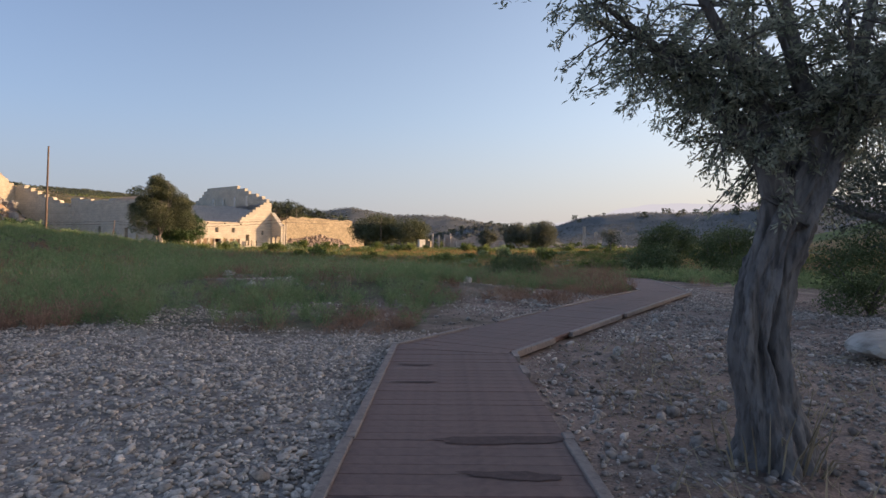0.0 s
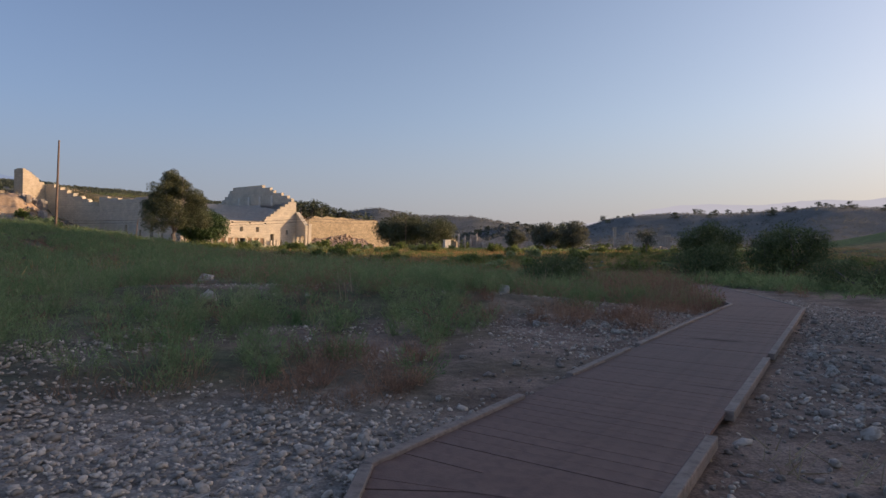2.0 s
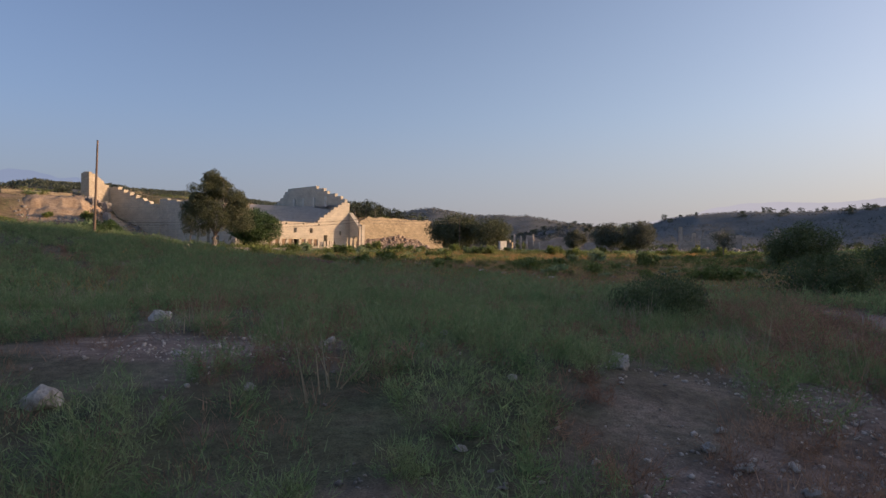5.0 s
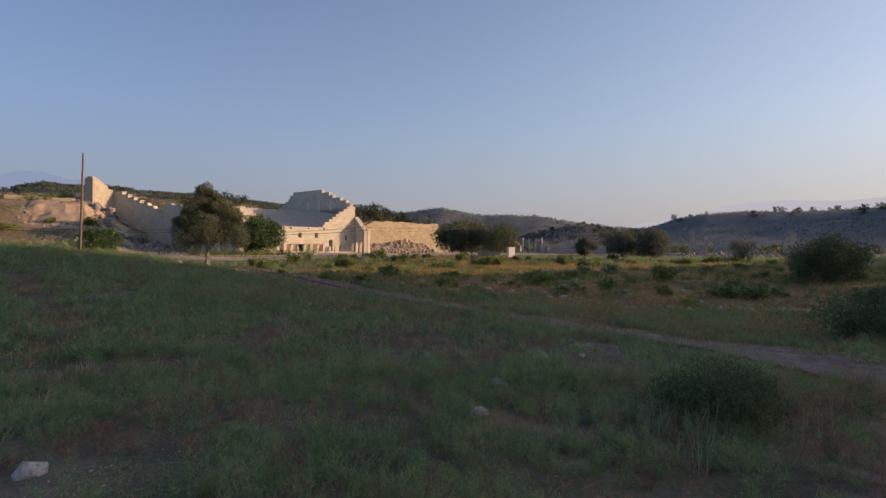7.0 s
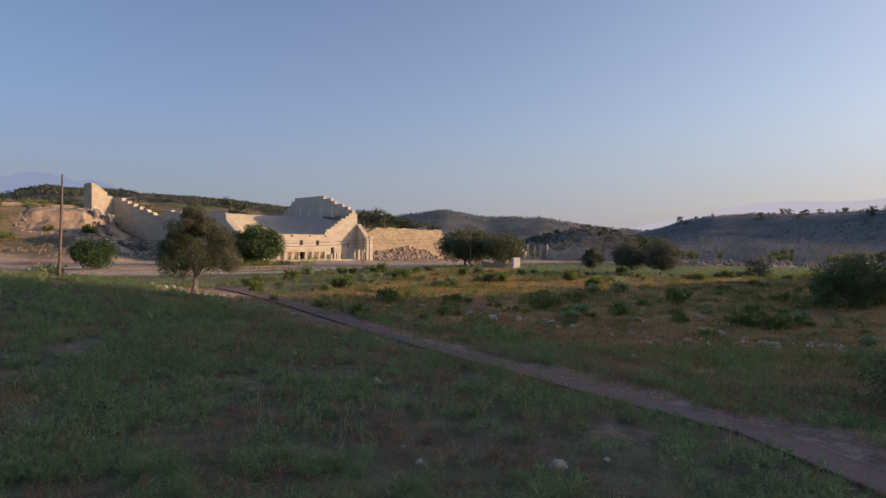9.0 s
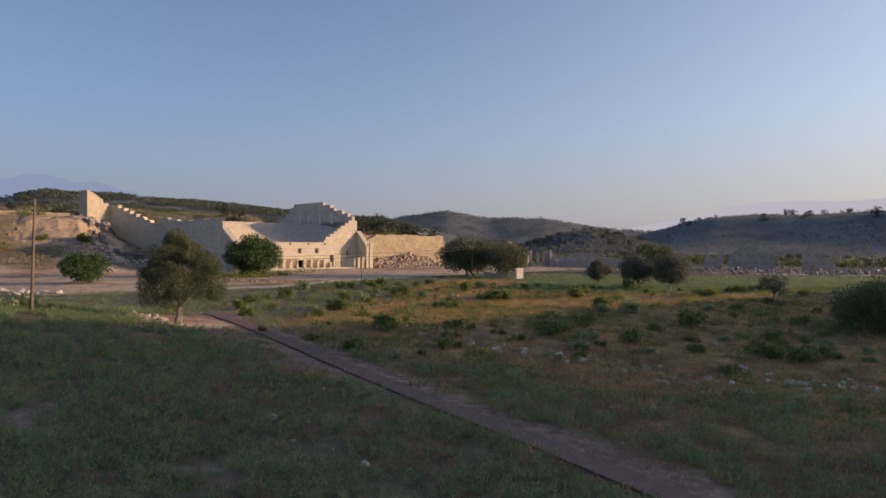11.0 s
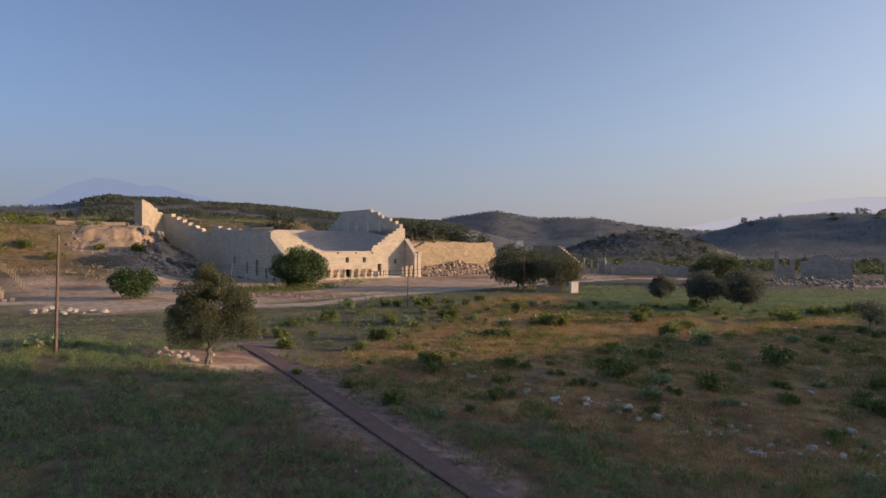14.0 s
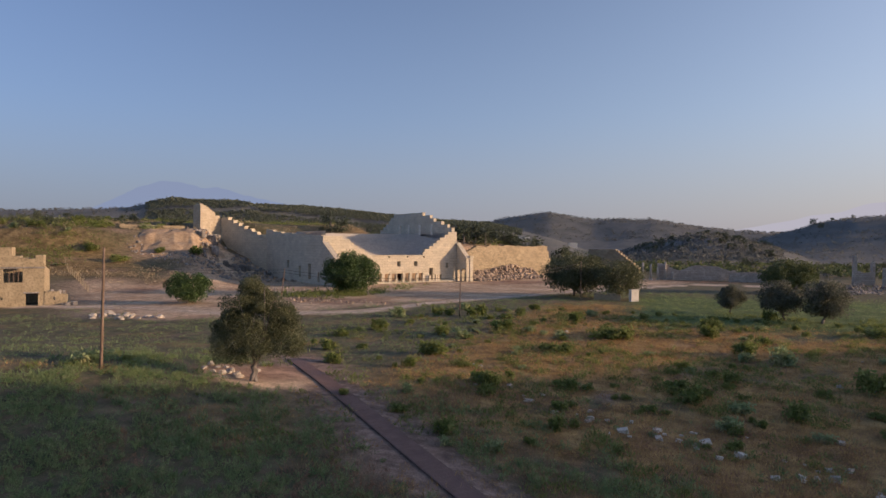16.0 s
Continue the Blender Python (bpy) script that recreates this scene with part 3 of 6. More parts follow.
def ground_material():
    m = mat("soil_and_turf", (0.09, 0.096, 0.05), (0.145, 0.138, 0.075), 0.5, (0.18, 0.13, 0.09), 1.6, 0.95, 0.9, 16)
    n, l = m.node_tree.nodes, m.node_tree.links
    bsdf = n["Principled BSDF"]
    tc = n.new("ShaderNodeTexCoord")

    def two(a, b, size):
        t = n.new("ShaderNodeTexNoise")
        t.inputs["Scale"].default_value, t.inputs["Detail"].default_value = size, 8
        l.new(tc.outputs["Object"], t.inputs["Vector"])
        r = n.new("ShaderNodeValToRGB")
        r.color_ramp.elements[0].position, r.color_ramp.elements[1].position = 0.38, 0.64
        r.color_ramp.elements[0].color, r.color_ramp.elements[1].color = (*a, 1), (*b, 1)
        l.new(t.outputs["Fac"], r.inputs["Fac"])
        return r.outputs["Color"]

    def blend(base, top, fac):
        x = n.new("ShaderNodeMix")
        x.data_type = "RGBA"
        l.new(fac, x.inputs["Factor"])
        l.new(base, x.inputs["A"])
        l.new(top, x.inputs["B"])
        return x.outputs["Result"]

    def split(name):
        a = n.new("ShaderNodeAttribute")
        a.attribute_name = name
        s = n.new("ShaderNodeSeparateColor")
        l.new(a.outputs["Color"], s.inputs["Color"])
        return s.outputs, a.outputs["Alpha"]
    c, woods = split("cover")
    use, redsoil = split("use")
    col = bsdf.inputs["Base Color"].links[0].from_socket
    col = blend(col, two((0.25, 0.15, 0.06), (0.42, 0.275, 0.115), 0.5), c["Blue"])
    col = blend(col, two((0.195, 0.13, 0.1), (0.325, 0.235, 0.184), 1.6), c["Green"])
    col = blend(col, two((0.45, 0.3, 0.185), (0.62, 0.465, 0.31), 0.12), use["Red"])
    col = blend(col, two((0.25, 0.135, 0.085), (0.4, 0.245, 0.165), 0.3), redsoil)
    col = blend(col, two((0.48, 0.38, 0.28), (0.62, 0.51, 0.39), 0.3), use["Blue"])
    col = blend(col, two((0.082, 0.132, 0.036), (0.13, 0.175, 0.055), 0.2), use["Green"])
    col = blend(col, two((0.22, 0.18, 0.15), (0.37, 0.32, 0.275), 6.0), c["Red"])
    # far hills turn blue-grey, distance haze put into the ground colour
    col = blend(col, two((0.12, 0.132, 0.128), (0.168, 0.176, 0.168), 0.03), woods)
    for size, lo, hi in ((0.9, 0.7, 1.3), (9.0, 0.72, 1.25), (55.0, 0.6, 1.35)):
        t = n.new("ShaderNodeTexNoise")
        t.inputs["Scale"].default_value, t.inputs["Detail"].default_value = size, 4
        l.new(tc.outputs["Object"], t.inputs["Vector"])
        mr = n.new("ShaderNodeMapRange")
        mr.inputs["From Min"].default_value, mr.inputs["From Max"].default_value = 0.3, 0.7
        mr.inputs["To Min"].default_value, mr.inputs["To Max"].default_value = lo, hi
        l.new(t.outputs["Fac"], mr.inputs["Value"])
        x = n.new("ShaderNodeMix")
        x.data_type, x.blend_type = "RGBA", "MULTIPLY"
        x.inputs["Factor"].default_value = 1.0
        l.new(col, x.inputs["A"])
        l.new(mr.outputs["Result"], x.inputs["B"])
        col = x.outputs["Result"]
    l.new(col, bsdf.inputs["Base Color"])
    return m


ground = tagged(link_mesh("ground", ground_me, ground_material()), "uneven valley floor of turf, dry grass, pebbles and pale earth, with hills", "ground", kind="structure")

# ---- theatre ----
theatre = empty("theatre_building", TH, "restored pale limestone theatre with stepped walls and doorways", "theatre", rz=math.degrees(math.atan2(TU.y, TU.x)))


def front_top(u):
    if u < 3.6:
        return 14.3
    if u < 13.6:
        return 14.3 - 5.6 * (u - 3.6) / 10
    if u < 31.3:
        return 8.75
    return 8.75 + 7.4 * min(1, (u - 31.3) / 11.5)


def stepped(f, rise):
    return lambda q: math.floor(f(q) / rise + 0.5) * rise


front_holes = [(13.85 + 2.4 * k, 15.4 + 2.4 * k, 0.5, 2.8) for k in range(8)]
front_holes += [(34.6, 36.0, 0.5, 4.3), (37.3, 37.9, 0.5, 2.2), (38.6, 39.2, 0.5, 2.2), (22.9, 24.1, 4.9, 6.5), (29.0, 30.2, 4.9, 6.5), (41.0, 41.8, 4.3, 5.8)]
front_holes += [(a, a + 0.7, 7.6, 8.1) for a in (19.8, 26.2, 32.2)]
wall("front_wall", "x", -1.2, 45.2, 0.0, 1.3, -0.6, stepped(front_top, 0.93), front_holes, M_STONE, theatre)
side_holes = [(27.2, 29.0, 4.2, 6.5), (17.0, 18.6, 1.6, 4.9), (8.9, 11.0, 1.2, 5.8), (2.4, 3.9, 0.6, 3.6)]
wall("side_wall", "y", 1.3, 50.0, -1.2, 0.0, -0.6, lambda v: 14.1 + 0.03 * v + (1.1 if v > 43 else 0.5 if v > 34 else 0), side_holes, M_STONE, theatre)


def far_top(v):
    return float(np.interp(v, [0, 6, 13, 15.5, 38, 50], [16.2, 18.6, 20.4, 22.3, 23.0, 16.4]))


wall("far_side_wall", "y", 1.3, 50.0, 44.0, 45.2, -0.6, stepped(far_top, 1.15), [], M_STONE, theatre)
wall("back_wall", "x", 0.0, 44.0, 49.0, 50.0, -0.6, lambda u: 15.6, [], M_STONE, theatre)
for name, a, b in (("wing_wall", -1.2, 0.0),):
    bm = bmesh.new()
    prism(bm, [(0.0, -0.6), (0.0, 11.8), (-8.2, 7.4), (-8.2, -0.6)], "x", a, b)
    bmesh.ops.recalc_face_normals(bm, faces=bm.faces)
    wall_uv(part(name, bm, M_STONE, theatre).data)
# wing with the arched passage, and its pier
bm = bmesh.new()
def arch(lo, hi, spring):
    c, r = (lo + hi) / 2, (hi - lo) / 2
    return [(lo, -0.6)] + [(c - r * math.cos(math.pi * k / 10), spring + r * math.sin(math.pi * k / 10)) for k in range(11)] + [(hi, -0.6)]


prism(bm, [(-5.4, -0.6), *arch(-4.9, -2.5, 2.9), *arch(-1.9, -0.5, 3.1), (0.0, -0.6), (0.0, 11.9), (-5.4, 7.1)], "x", 45.2, 46.4)
bmesh.ops.recalc_face_normals(bm, faces=bm.faces)
wall_uv(part("wing_wall", bm, M_STONE, theatre, "stone wing with two arched passages").data)
for name, (a, b) in (("coping", (-1.45, 0.25)), ("coping", (44.95, 46.65))):
    bm = bmesh.new()
    lo = -8.4 if a < 0 else -5.5
    z1 = 7.35 if a < 0 else 7.0
    prism(bm, [(0.0, 11.95), (0.0, 12.4), (lo, z1 + 0.45), (lo, z1)], "x", a, b)
    bmesh.ops.recalc_face_normals(bm, faces=bm.faces)
    wall_uv(part(name, bm, M_STONE, theatre).data)
bm = bmesh.new()
box(bm, 46.42, 47.7, -5.6, -4.3, -0.6, 7.6)
box(bm, 46.3, 47.85, -5.75, -4.15, 7.6, 8.1)
box(bm, 46.3, 47.85, -5.75, -4.15, -0.6, 0.35)
wall_uv(part("pier", bm, M_STONE, theatre, "tall square stone pier").data)
bm = bmesh.new()
box(bm, 11.0, 43.5, -2.6, -0.02, -0.6, 0.35)
box(bm, 10.5, 44.0, -3.4, -2.62, -0.6, 0.05)
wall_uv(part("platform", bm, M_STONE, theatre, "low stone platform").data)
for k in range(8):
    if k == 4:
        continue
    bm = bmesh.new()
    box(bm, 13.87 + 2.4 * k, 15.38 + 2.4 * k, 0.35, 0.55, 0.36, 2.78)
    wall_uv(part("door_panel", bm, M_INFILL, theatre, "brown infill of a blocked doorway").data)
rr = random.Random(3)
for k in range(11):
    bm = bmesh.new()
    q, hh = 11.9 + 2.4 * k, rr.choice((1.5, 2.1, 2.4, 2.4))
    box(bm, q - 0.3, q + 0.3, -2.2, -1.6, 0.35, hh)
    box(bm, q - 0.4, q + 0.4, -2.3, -1.5, 0.35, 0.6)
    wall_uv(part("half_column", bm, M_STONE, theatre, "short pale standing pier").data)
bm = bmesh.new()
box(bm, 12.6, 33.6, -0.22, -0.02, 3.3, 3.75)
wall_uv(part("string_course", bm, M_STONE, theatre).data)
# rows of seats
for k in range(17):
    bm = bmesh.new()
    r0, r1 = 8 + 1.22 * k, 8 + 1.22 * (k + 1)
    z0, z1 = 6.2, 8.0 + 0.44 * (k + 1)
    ring = []
    for j in range(33):
        w = math.pi * j / 32
        ring.append([bm.verts.new((min(max(22.3 + math.cos(w) * r, 0.1), 43.9), min(1.35 + math.sin(w) * r * 1.25, 48.9), z)) for r, z in ((r0, z0), (r0, z1), (r1, z1), (r1, z0))])
    for q0, q1 in zip(ring, ring[1:]):
        for e in range(4):
            bm.faces.new((q0[e], q1[e], q1[(e + 1) % 4], q0[(e + 1) % 4]))
    bm.faces.new(ring[0])
    bm.faces.new(ring[-1][::-1])
    bmesh.ops.recalc_face_normals(bm, faces=bm.faces)
    part("tier", bm, M_SEAT, theatre)
bm = bmesh.new()
box(bm, 0.05, 43.95, 28.0, 48.95, 6.0, 15.3)
part("upper_terrace", bm, M_SEAT, theatre)
for v in (12.6, 20.2, 27.6, 34.2):
    bm = bmesh.new()
    box(bm, 43.4, 43.98, v - 0.3, v + 0.3, 15.0, 18.7)
    part("post", bm, M_WHITE, theatre, "pale upright post against the wall")

# stepped wall up the hill, and the tower wall that turns out from its top
q0, q1 = from_uv(-0.6, 50.2), Vector((-175.0, 209.0, 0))
stair_wall = empty("stepped_wall", (q0.x, q0.y, 0.0), "shaded stone retaining wall that steps down from a ruined tower", "stone wall", rz=math.degrees(math.atan2(q1.y - q0.y, q1.x - q0.x)))
wall("retaining_wall", "x", -0.4, 23.5, -0.9, 0.9, -1, lambda q: 14.3 + 1.06 * min(7, math.floor((q + 1) / 2.7)), [], M_STONE, stair_wall, step=0.9)
for k in range(8):
    bm = bmesh.new()
    q = -1 + 2.7 * k
    box(bm, max(q, -0.4) + 0.03, q + 2.66, -1.02, 1.02, 14.32 + 1.06 * k, 14.62 + 1.06 * k)
    wall_uv(part("coping_stone", bm, M_STONE, stair_wall, "pale capping slab of a step").data)
tower = empty("ruined_tower", (-161.0, 196.5, 8.0), "tall pale ruined tower wall with a broken stepped top", "tower")
wall("tower_wall", "y", 0.0, 12.0, -3.2, 0.0, 0.0, lambda q: 18.0 if q < 1.6 else 17.5 if q < 4.2 else 16.6 if q < 5.6 else 15.6 if q < 7.4 else 14.6 if q < 9.5 else 13.9, [], M_TOWER, tower, step=0.8)
for q0_, q1_, z in ((0.1, 0.9, 18.0), (1.0, 1.55, 18.0), (1.9, 3.0, 17.5), (4.3, 4.9, 16.6), (6.0, 7.0, 15.6)):
    bm = bmesh.new()
    box(bm, -2.4, -0.2, q0_, q1_, z - 0.02, z + 0.42)
    wall_uv(part("top_stone", bm, M_TOWER, tower, "loose block on the broken top").data)
ledge = empty("ledge_wall", (-171.0, 186.0, 12.0), "low ochre terrace wall on the hill beside the tower", "stone wall", rz=52)
wall("masonry", "x", -10.5, 9.5, -0.6, 0.6, -2, lambda q: 6.4 + 0.5 * float(vnoise(np.array([q]), np.array([1.0]), 3.0, 5)[0]), [], M_OLDSTONE, ledge, step=1.1)

# long retaining wall past the arch
q0, q1 = from_uv(46.2, 0.5), Vector((-52.4, 261.7, 0))
run = (q1 - q0).length
long_wall = empty("retaining_wall", (q0.x, q0.y, 0.0), "long ochre wall of coursed ancient stone with a broken end", "stone wall", rz=math.degrees(math.atan2(q1.y - q0.y, q1.x - q0.x)))


def long_top(s):
    j = (vnoise(np.array([s]), np.array([0.0]), 2.2, 51)[0] - 0.5) * 0.7
    if s < 8:
        return 8.6 + 3.2 * s / 8 + j * 0.5
    if s < run - 0.5:
        return 12.2 + j
    return max(1.0, 12.2 - 7.4 * min(1, (s - run + 0.5) / 3.2)) if s < run + 3 else 4.6 + j


wall("wall_face", "x", 0.0, run + 9.0, -0.8, 0.8, -0.5, long_top, [], M_OLDSTONE, long_wall, step=1.15)

# second ruined block
second = empty("ruined_block", (-29.5, 290.0, 1.6), "far ruined stone block with a lit top and broken stepped side", "ruin", rz=-18)
wall("front", "x", -11.0, 11.0, -1.0, 1.0, -0.5, lambda s: 9.4 if s < 1 else 9.4 - 0.75 * (s - 1), [], M_OLDSTONE, second, step=1.1)
wall("side", "y", 1.0, 14.0, -11.0, -9.0, -0.5, lambda s: 9.0, [], M_OLDSTONE, second)

# ---- boardwalk ----
def along(line):
    out, total = [], 0.0
    for a, b in zip(line, line[1:]):
        a, b = Vector((*a, 0)), Vector((*b, 0))
        out.append((total, a, b, (b - a).normalized()))
        total += (b - a).length
    return out


WIDE, DECK_UP = 1.5, 0.085
boardwalk = tagged(new("boardwalk"), "reddish-brown composite plank boardwalk with pale edge boards", "boardwalk", kind="structure")
plank = bmesh.new()
bmesh.ops.create_cube(plank, size=1)
for q in plank.verts:
    q.co = Vector((q.co.x * (WIDE - 0.1), q.co.y * 0.1415, q.co.z * 0.028))
bmesh.ops.bevel(plank, geom=[e for e in plank.edges if abs(e.verts[0].co.x - e.verts[1].co.x) > 1], offset=0.0025, segments=1, affect="EDGES")
plank_me = bpy.data.meshes.new("plank")
plank.to_mesh(plank_me)
plank.free()
plank_me.materials.append(M_DECK)


def deck_z(x, y):
    return ground_at(x, y) + DECK_UP


rest_planks, count, rr = [], 0, random.Random(4)
dirs = [(Vector((*b, 0)) - Vector((*a, 0))).normalized() for a, b in zip(DECK, DECK[1:])]


def mitre(i):
    """Half the bend at the joint before piece i, as a slope across the deck."""
    if not 0 < i < len(dirs):
        return 0.0
    return math.tan(dirs[i - 1].angle(dirs[i]) / 2) * (1 if dirs[i - 1].cross(dirs[i]).z < 0 else -1)


def cut_plank(x0, x1):
    bm = bmesh.new()
    box(bm, x0, x1, -0.0707, 0.0707, -0.014, 0.014)
    me = bpy.data.meshes.new("plank")
    bm.to_mesh(me)
    bm.free()
    me.materials.append(M_DECK)
    return me


half = WIDE / 2 - 0.05
for i, (a, b) in enumerate(zip(DECK, DECK[1:])):
    a, b = Vector((*a, 0)), Vector((*b, 0))
    d, total = (b - a).normalized(), (b - a).length
    k0, k1 = mitre(i), mitre(i + 1)
    s = -abs(k0) * half + 0.07
    while s < total + abs(k1) * half:
        lo, hi = -half, half
        for edge, k, sign in ((s, k0, 1), (s - total, k1, -1)):
            # the start keeps edge >= k x, the end keeps edge <= -k x, x to the right
            if abs(k) > 1e-6:
                lim = edge / k if sign > 0 else -edge / k
                if k > 0:
                    hi = min(hi, lim)
                else:
                    lo = max(lo, lim)
        if hi - lo > 0.08:
            p = a + d * s
            p.z = deck_z(p.x, p.y) + rr.uniform(-0.002, 0.002)
            yaw = math.degrees(math.atan2(d.y, d.x)) - 90 + rr.uniform(-0.1, 0.1)
            whole = hi - lo > 2 * half - 0.01
            if i < 2 and count < 225:
                ob = new("plank", plank_me if whole else cut_plank(lo, hi))
                ob.parent, count = boardwalk, count + 1
                ob.matrix_basis = pose(p.x, p.y, p.z, 0, 0, yaw)
            else:
                m = pose(p.x, p.y, p.z, 0, 0, yaw)
                rest_planks.append(m @ pose((lo + hi) / 2, 0, 0) @ Matrix.Diagonal(((hi - lo) / (2 * half), 1, 1, 1)))
        s += 0.145
V = np.array([v.co for v in plank_me.vertices])
loops = [list(p.vertices) for p in plank_me.polygons]
vs, fs = [], []
for m in rest_planks:
    base = len(vs)
    vs.extend((m @ Vector(c))[:] for c in V)
    fs.extend([base + q for q in f] for f in loops)
me = bpy.data.meshes.new("far_planks")
me.from_pydata(vs, [], fs)
tagged(link_mesh("far_planks", me, M_DECK, boardwalk), kind="stuff")
# kerb boards along both edges, in lengths, some slipped or missing
LOST = {(0, 1): ((11.75, 13.6), (14.0, 14.5)), (1, -1): ((1.7, 2.7), (4.6, 5.0)), (1, 1): ((1.5, 2.2), (5.0, 5.3))}
for i, (a, b) in enumerate(zip(DECK, DECK[1:])):
    a, b = Vector((*a, 0)), Vector((*b, 0))
    d = (b - a).normalized()
    side = Vector((d.y, -d.x, 0))
    for sgn in (-1, 1):
        off = WIDE / 2 - 0.03
        pos, total = mitre(i) * sgn * off, (b - a).length - mitre(i + 1) * sgn * off
        lost = LOST.get((i, sgn), ())
        while pos < total - 0.1:
            ln = min(2.9, total - pos)
            for lo, hi in lost:
                if lo <= pos < hi:
                    pos = hi
                    ln = min(2.9, total - pos)
                elif pos < lo < pos + ln:
                    ln = lo - pos
            if ln > 0.05:
                p = a + d * (pos + ln / 2) + side * sgn * (WIDE / 2 - 0.03 + rr.uniform(-0.012, 0.012))
                bm = bmesh.new()
                box(bm, -0.037, 0.037, -ln / 2 + 0.01, ln / 2 - 0.01, -0.06, 0.02)
                bmesh.ops.bevel(bm, geom=bm.edges, offset=0.006, segments=1, affect="EDGES")
                ob = part("edge_board", bm, M_KERB if i < 3 else M_SIDE_SHADE, boardwalk)
                e0, e1 = p - d * ln / 2, p + d * ln / 2
                slope = math.degrees(math.atan2(deck_z(e1.x, e1.y) - deck_z(e0.x, e0.y), ln))
                ob.matrix_basis = pose(p.x, p.y, (deck_z(e0.x, e0.y) + deck_z(e1.x, e1.y)) / 2 + 0.012, 0, 0, math.degrees(math.atan2(d.y, d.x)) - 90 + rr.uniform(-0.2, 0.2)) @ pose(0, 0, 0, slope)
            pos += max(ln, 0.1)
    bm = bmesh.new()
    n = max(2, int((b - a).length / 3))
    prev = None
    for k in range(n + 1):
        p = a.lerp(b, k / n)
        z = deck_z(p.x, p.y)
        ring = [bm.verts.new(p + side * s * (WIDE / 2 - 0.12) + Vector((0, 0, z - 0.018 - dz))) for s, dz in ((-1, 0.14), (-1, 0), (1, 0), (1, 0.14))]
        if prev:
            for e in range(4):
                bm.faces.new((prev[e], ring[e], ring[(e + 1) % 4], prev[(e + 1) % 4]))
        prev = ring
    part("bearer", bm, M_DECK, boardwalk)

# boards that cover the mitred joints where the deck bends
for i in range(1, len(dirs)):
    x, y = DECK[i]
    across = (dirs[i - 1] + dirs[i]).normalized()
    turn = dirs[i - 1].angle(dirs[i])
    reach, wide = half / math.cos(turn / 2) - 0.02, 0.09 + 0.5 * math.tan(turn / 2) * 0.145 * 2
    bm = bmesh.new()
    box(bm, -reach, reach, -wide, wide, -0.012, 0.018)
    bmesh.ops.bevel(bm, geom=bm.edges, offset=0.003, segments=1, affect="EDGES")
    part("joint_board", bm, M_DECK, boardwalk).matrix_basis = pose(x, y, deck_z(x, y), 0, 0, math.degrees(math.atan2(across.y, across.x)) - 90)

# ---- trees ----
def on_ground(x, y):
    return (x, y, ground_at(x, y))


make_tree("olive_tree", on_ground(-36.2, 70.0), "bushy olive tree with an upright uneven crown beside the path", "tree", 8.7, 4.0, 0.42, 0.9, M_OLIVE_LIT, 64000, 0.15, 11, blobs=20, trunks=2, clump=0.18,
          lobes=((1.85, 1.5, -1.6, 3.2), (-1.4, -1.2, -1.8, 3.1), (0.2, -0.4, -1.4, 3.6), (-0.95, -0.8, 1.1, 2.7), (-0.3, -0.2, 2.5, 2.0), (1.6, 1.3, 0.2, 2.5), (-1.7, -1.4, -0.3, 2.0), (0.5, 0.4, 1.5, 2.2)))
make_tree("fig_tree", on_ground(-75.0, 152.0), "dense round dark green fig tree before the theatre", "tree", 9.9, 13.4, 0.7, 0.3, M_FIG, 21000, 0.5, 12, blobs=110, clump=0.15)
make_tree("fig_bush", on_ground(-94.0, 122.0), "broad bright green bush on bare earth", "bush", 6.2, 9.0, 0.4, 0.2, M_FIG, 11000, 0.42, 13, blobs=60, clump=0.17)
make_tree("olive_tree", on_ground(-27.0, 171.0), "wide spreading olive tree by a small white wall", "tree", 9.2, 16.5, 0.7, 0.8, M_OLIVE_LIT, 20000, 0.5, 14, blobs=90, trunks=2, clump=0.15)
make_tree("olive_tree", on_ground(-16.6, 166.0), "yellow-green olive tree by a small white wall", "tree", 8.4, 11.5, 0.5, 0.9, M_OLIVE_LIT, 11000, 0.42, 15, blobs=60)
make_tree("olive_tree", on_ground(3.6, 145.0), "small dark round olive tree in the green field", "tree", 5.2, 4.8, 0.35, 0.5, M_OLIVE, 8000, 0.3, 16, blobs=44)
make_tree("olive_tree", on_ground(10.8, 138.0), "leaning dark olive tree in the green field", "tree", 6.4, 7.2, 0.45, 0.7, M_OLIVE, 10000, 0.32, 17, blobs=50, lean=(-0.6, 0.3))
make_tree("olive_tree", on_ground(15.3, 135.6), "leaning dark olive tree in the green field", "tree", 6.6, 7.4, 0.45, 0.7, M_OLIVE, 10000, 0.32, 18, blobs=50, lean=(0.7, 0))
make_tree("mastic_tree", on_ground(21.5, 203.0), "broad dark green tree beyond the meadow", "tree", 8.6, 14.0, 0.6, 0.2, M_SHRUB, 14000, 0.5, 25, blobs=60, clump=0.16)
make_tree("almond_tree", on_ground(25.0, 111.0), "thin sparse small tree in the field", "tree", 5.0, 4.2, 0.25, 1.3, M_OLIVE, 1800, 0.25, 19, blobs=16)
make_tree("mastic_bush", on_ground(28.5, 91.0), "large dark rounded mastic bush", "bush", 5.4, 9.5, 0.4, 0.0, M_SHRUB, 15000, 0.26, 20, blobs=60, clump=0.16)
make_tree("mastic_bush", on_ground(13.5, 47.0), "dark dense mastic bush beside the path", "bush", 2.7, 6.0, 0.25, 0.0, M_SHRUB, 12000, 0.15, 21, blobs=44, clump=0.17)
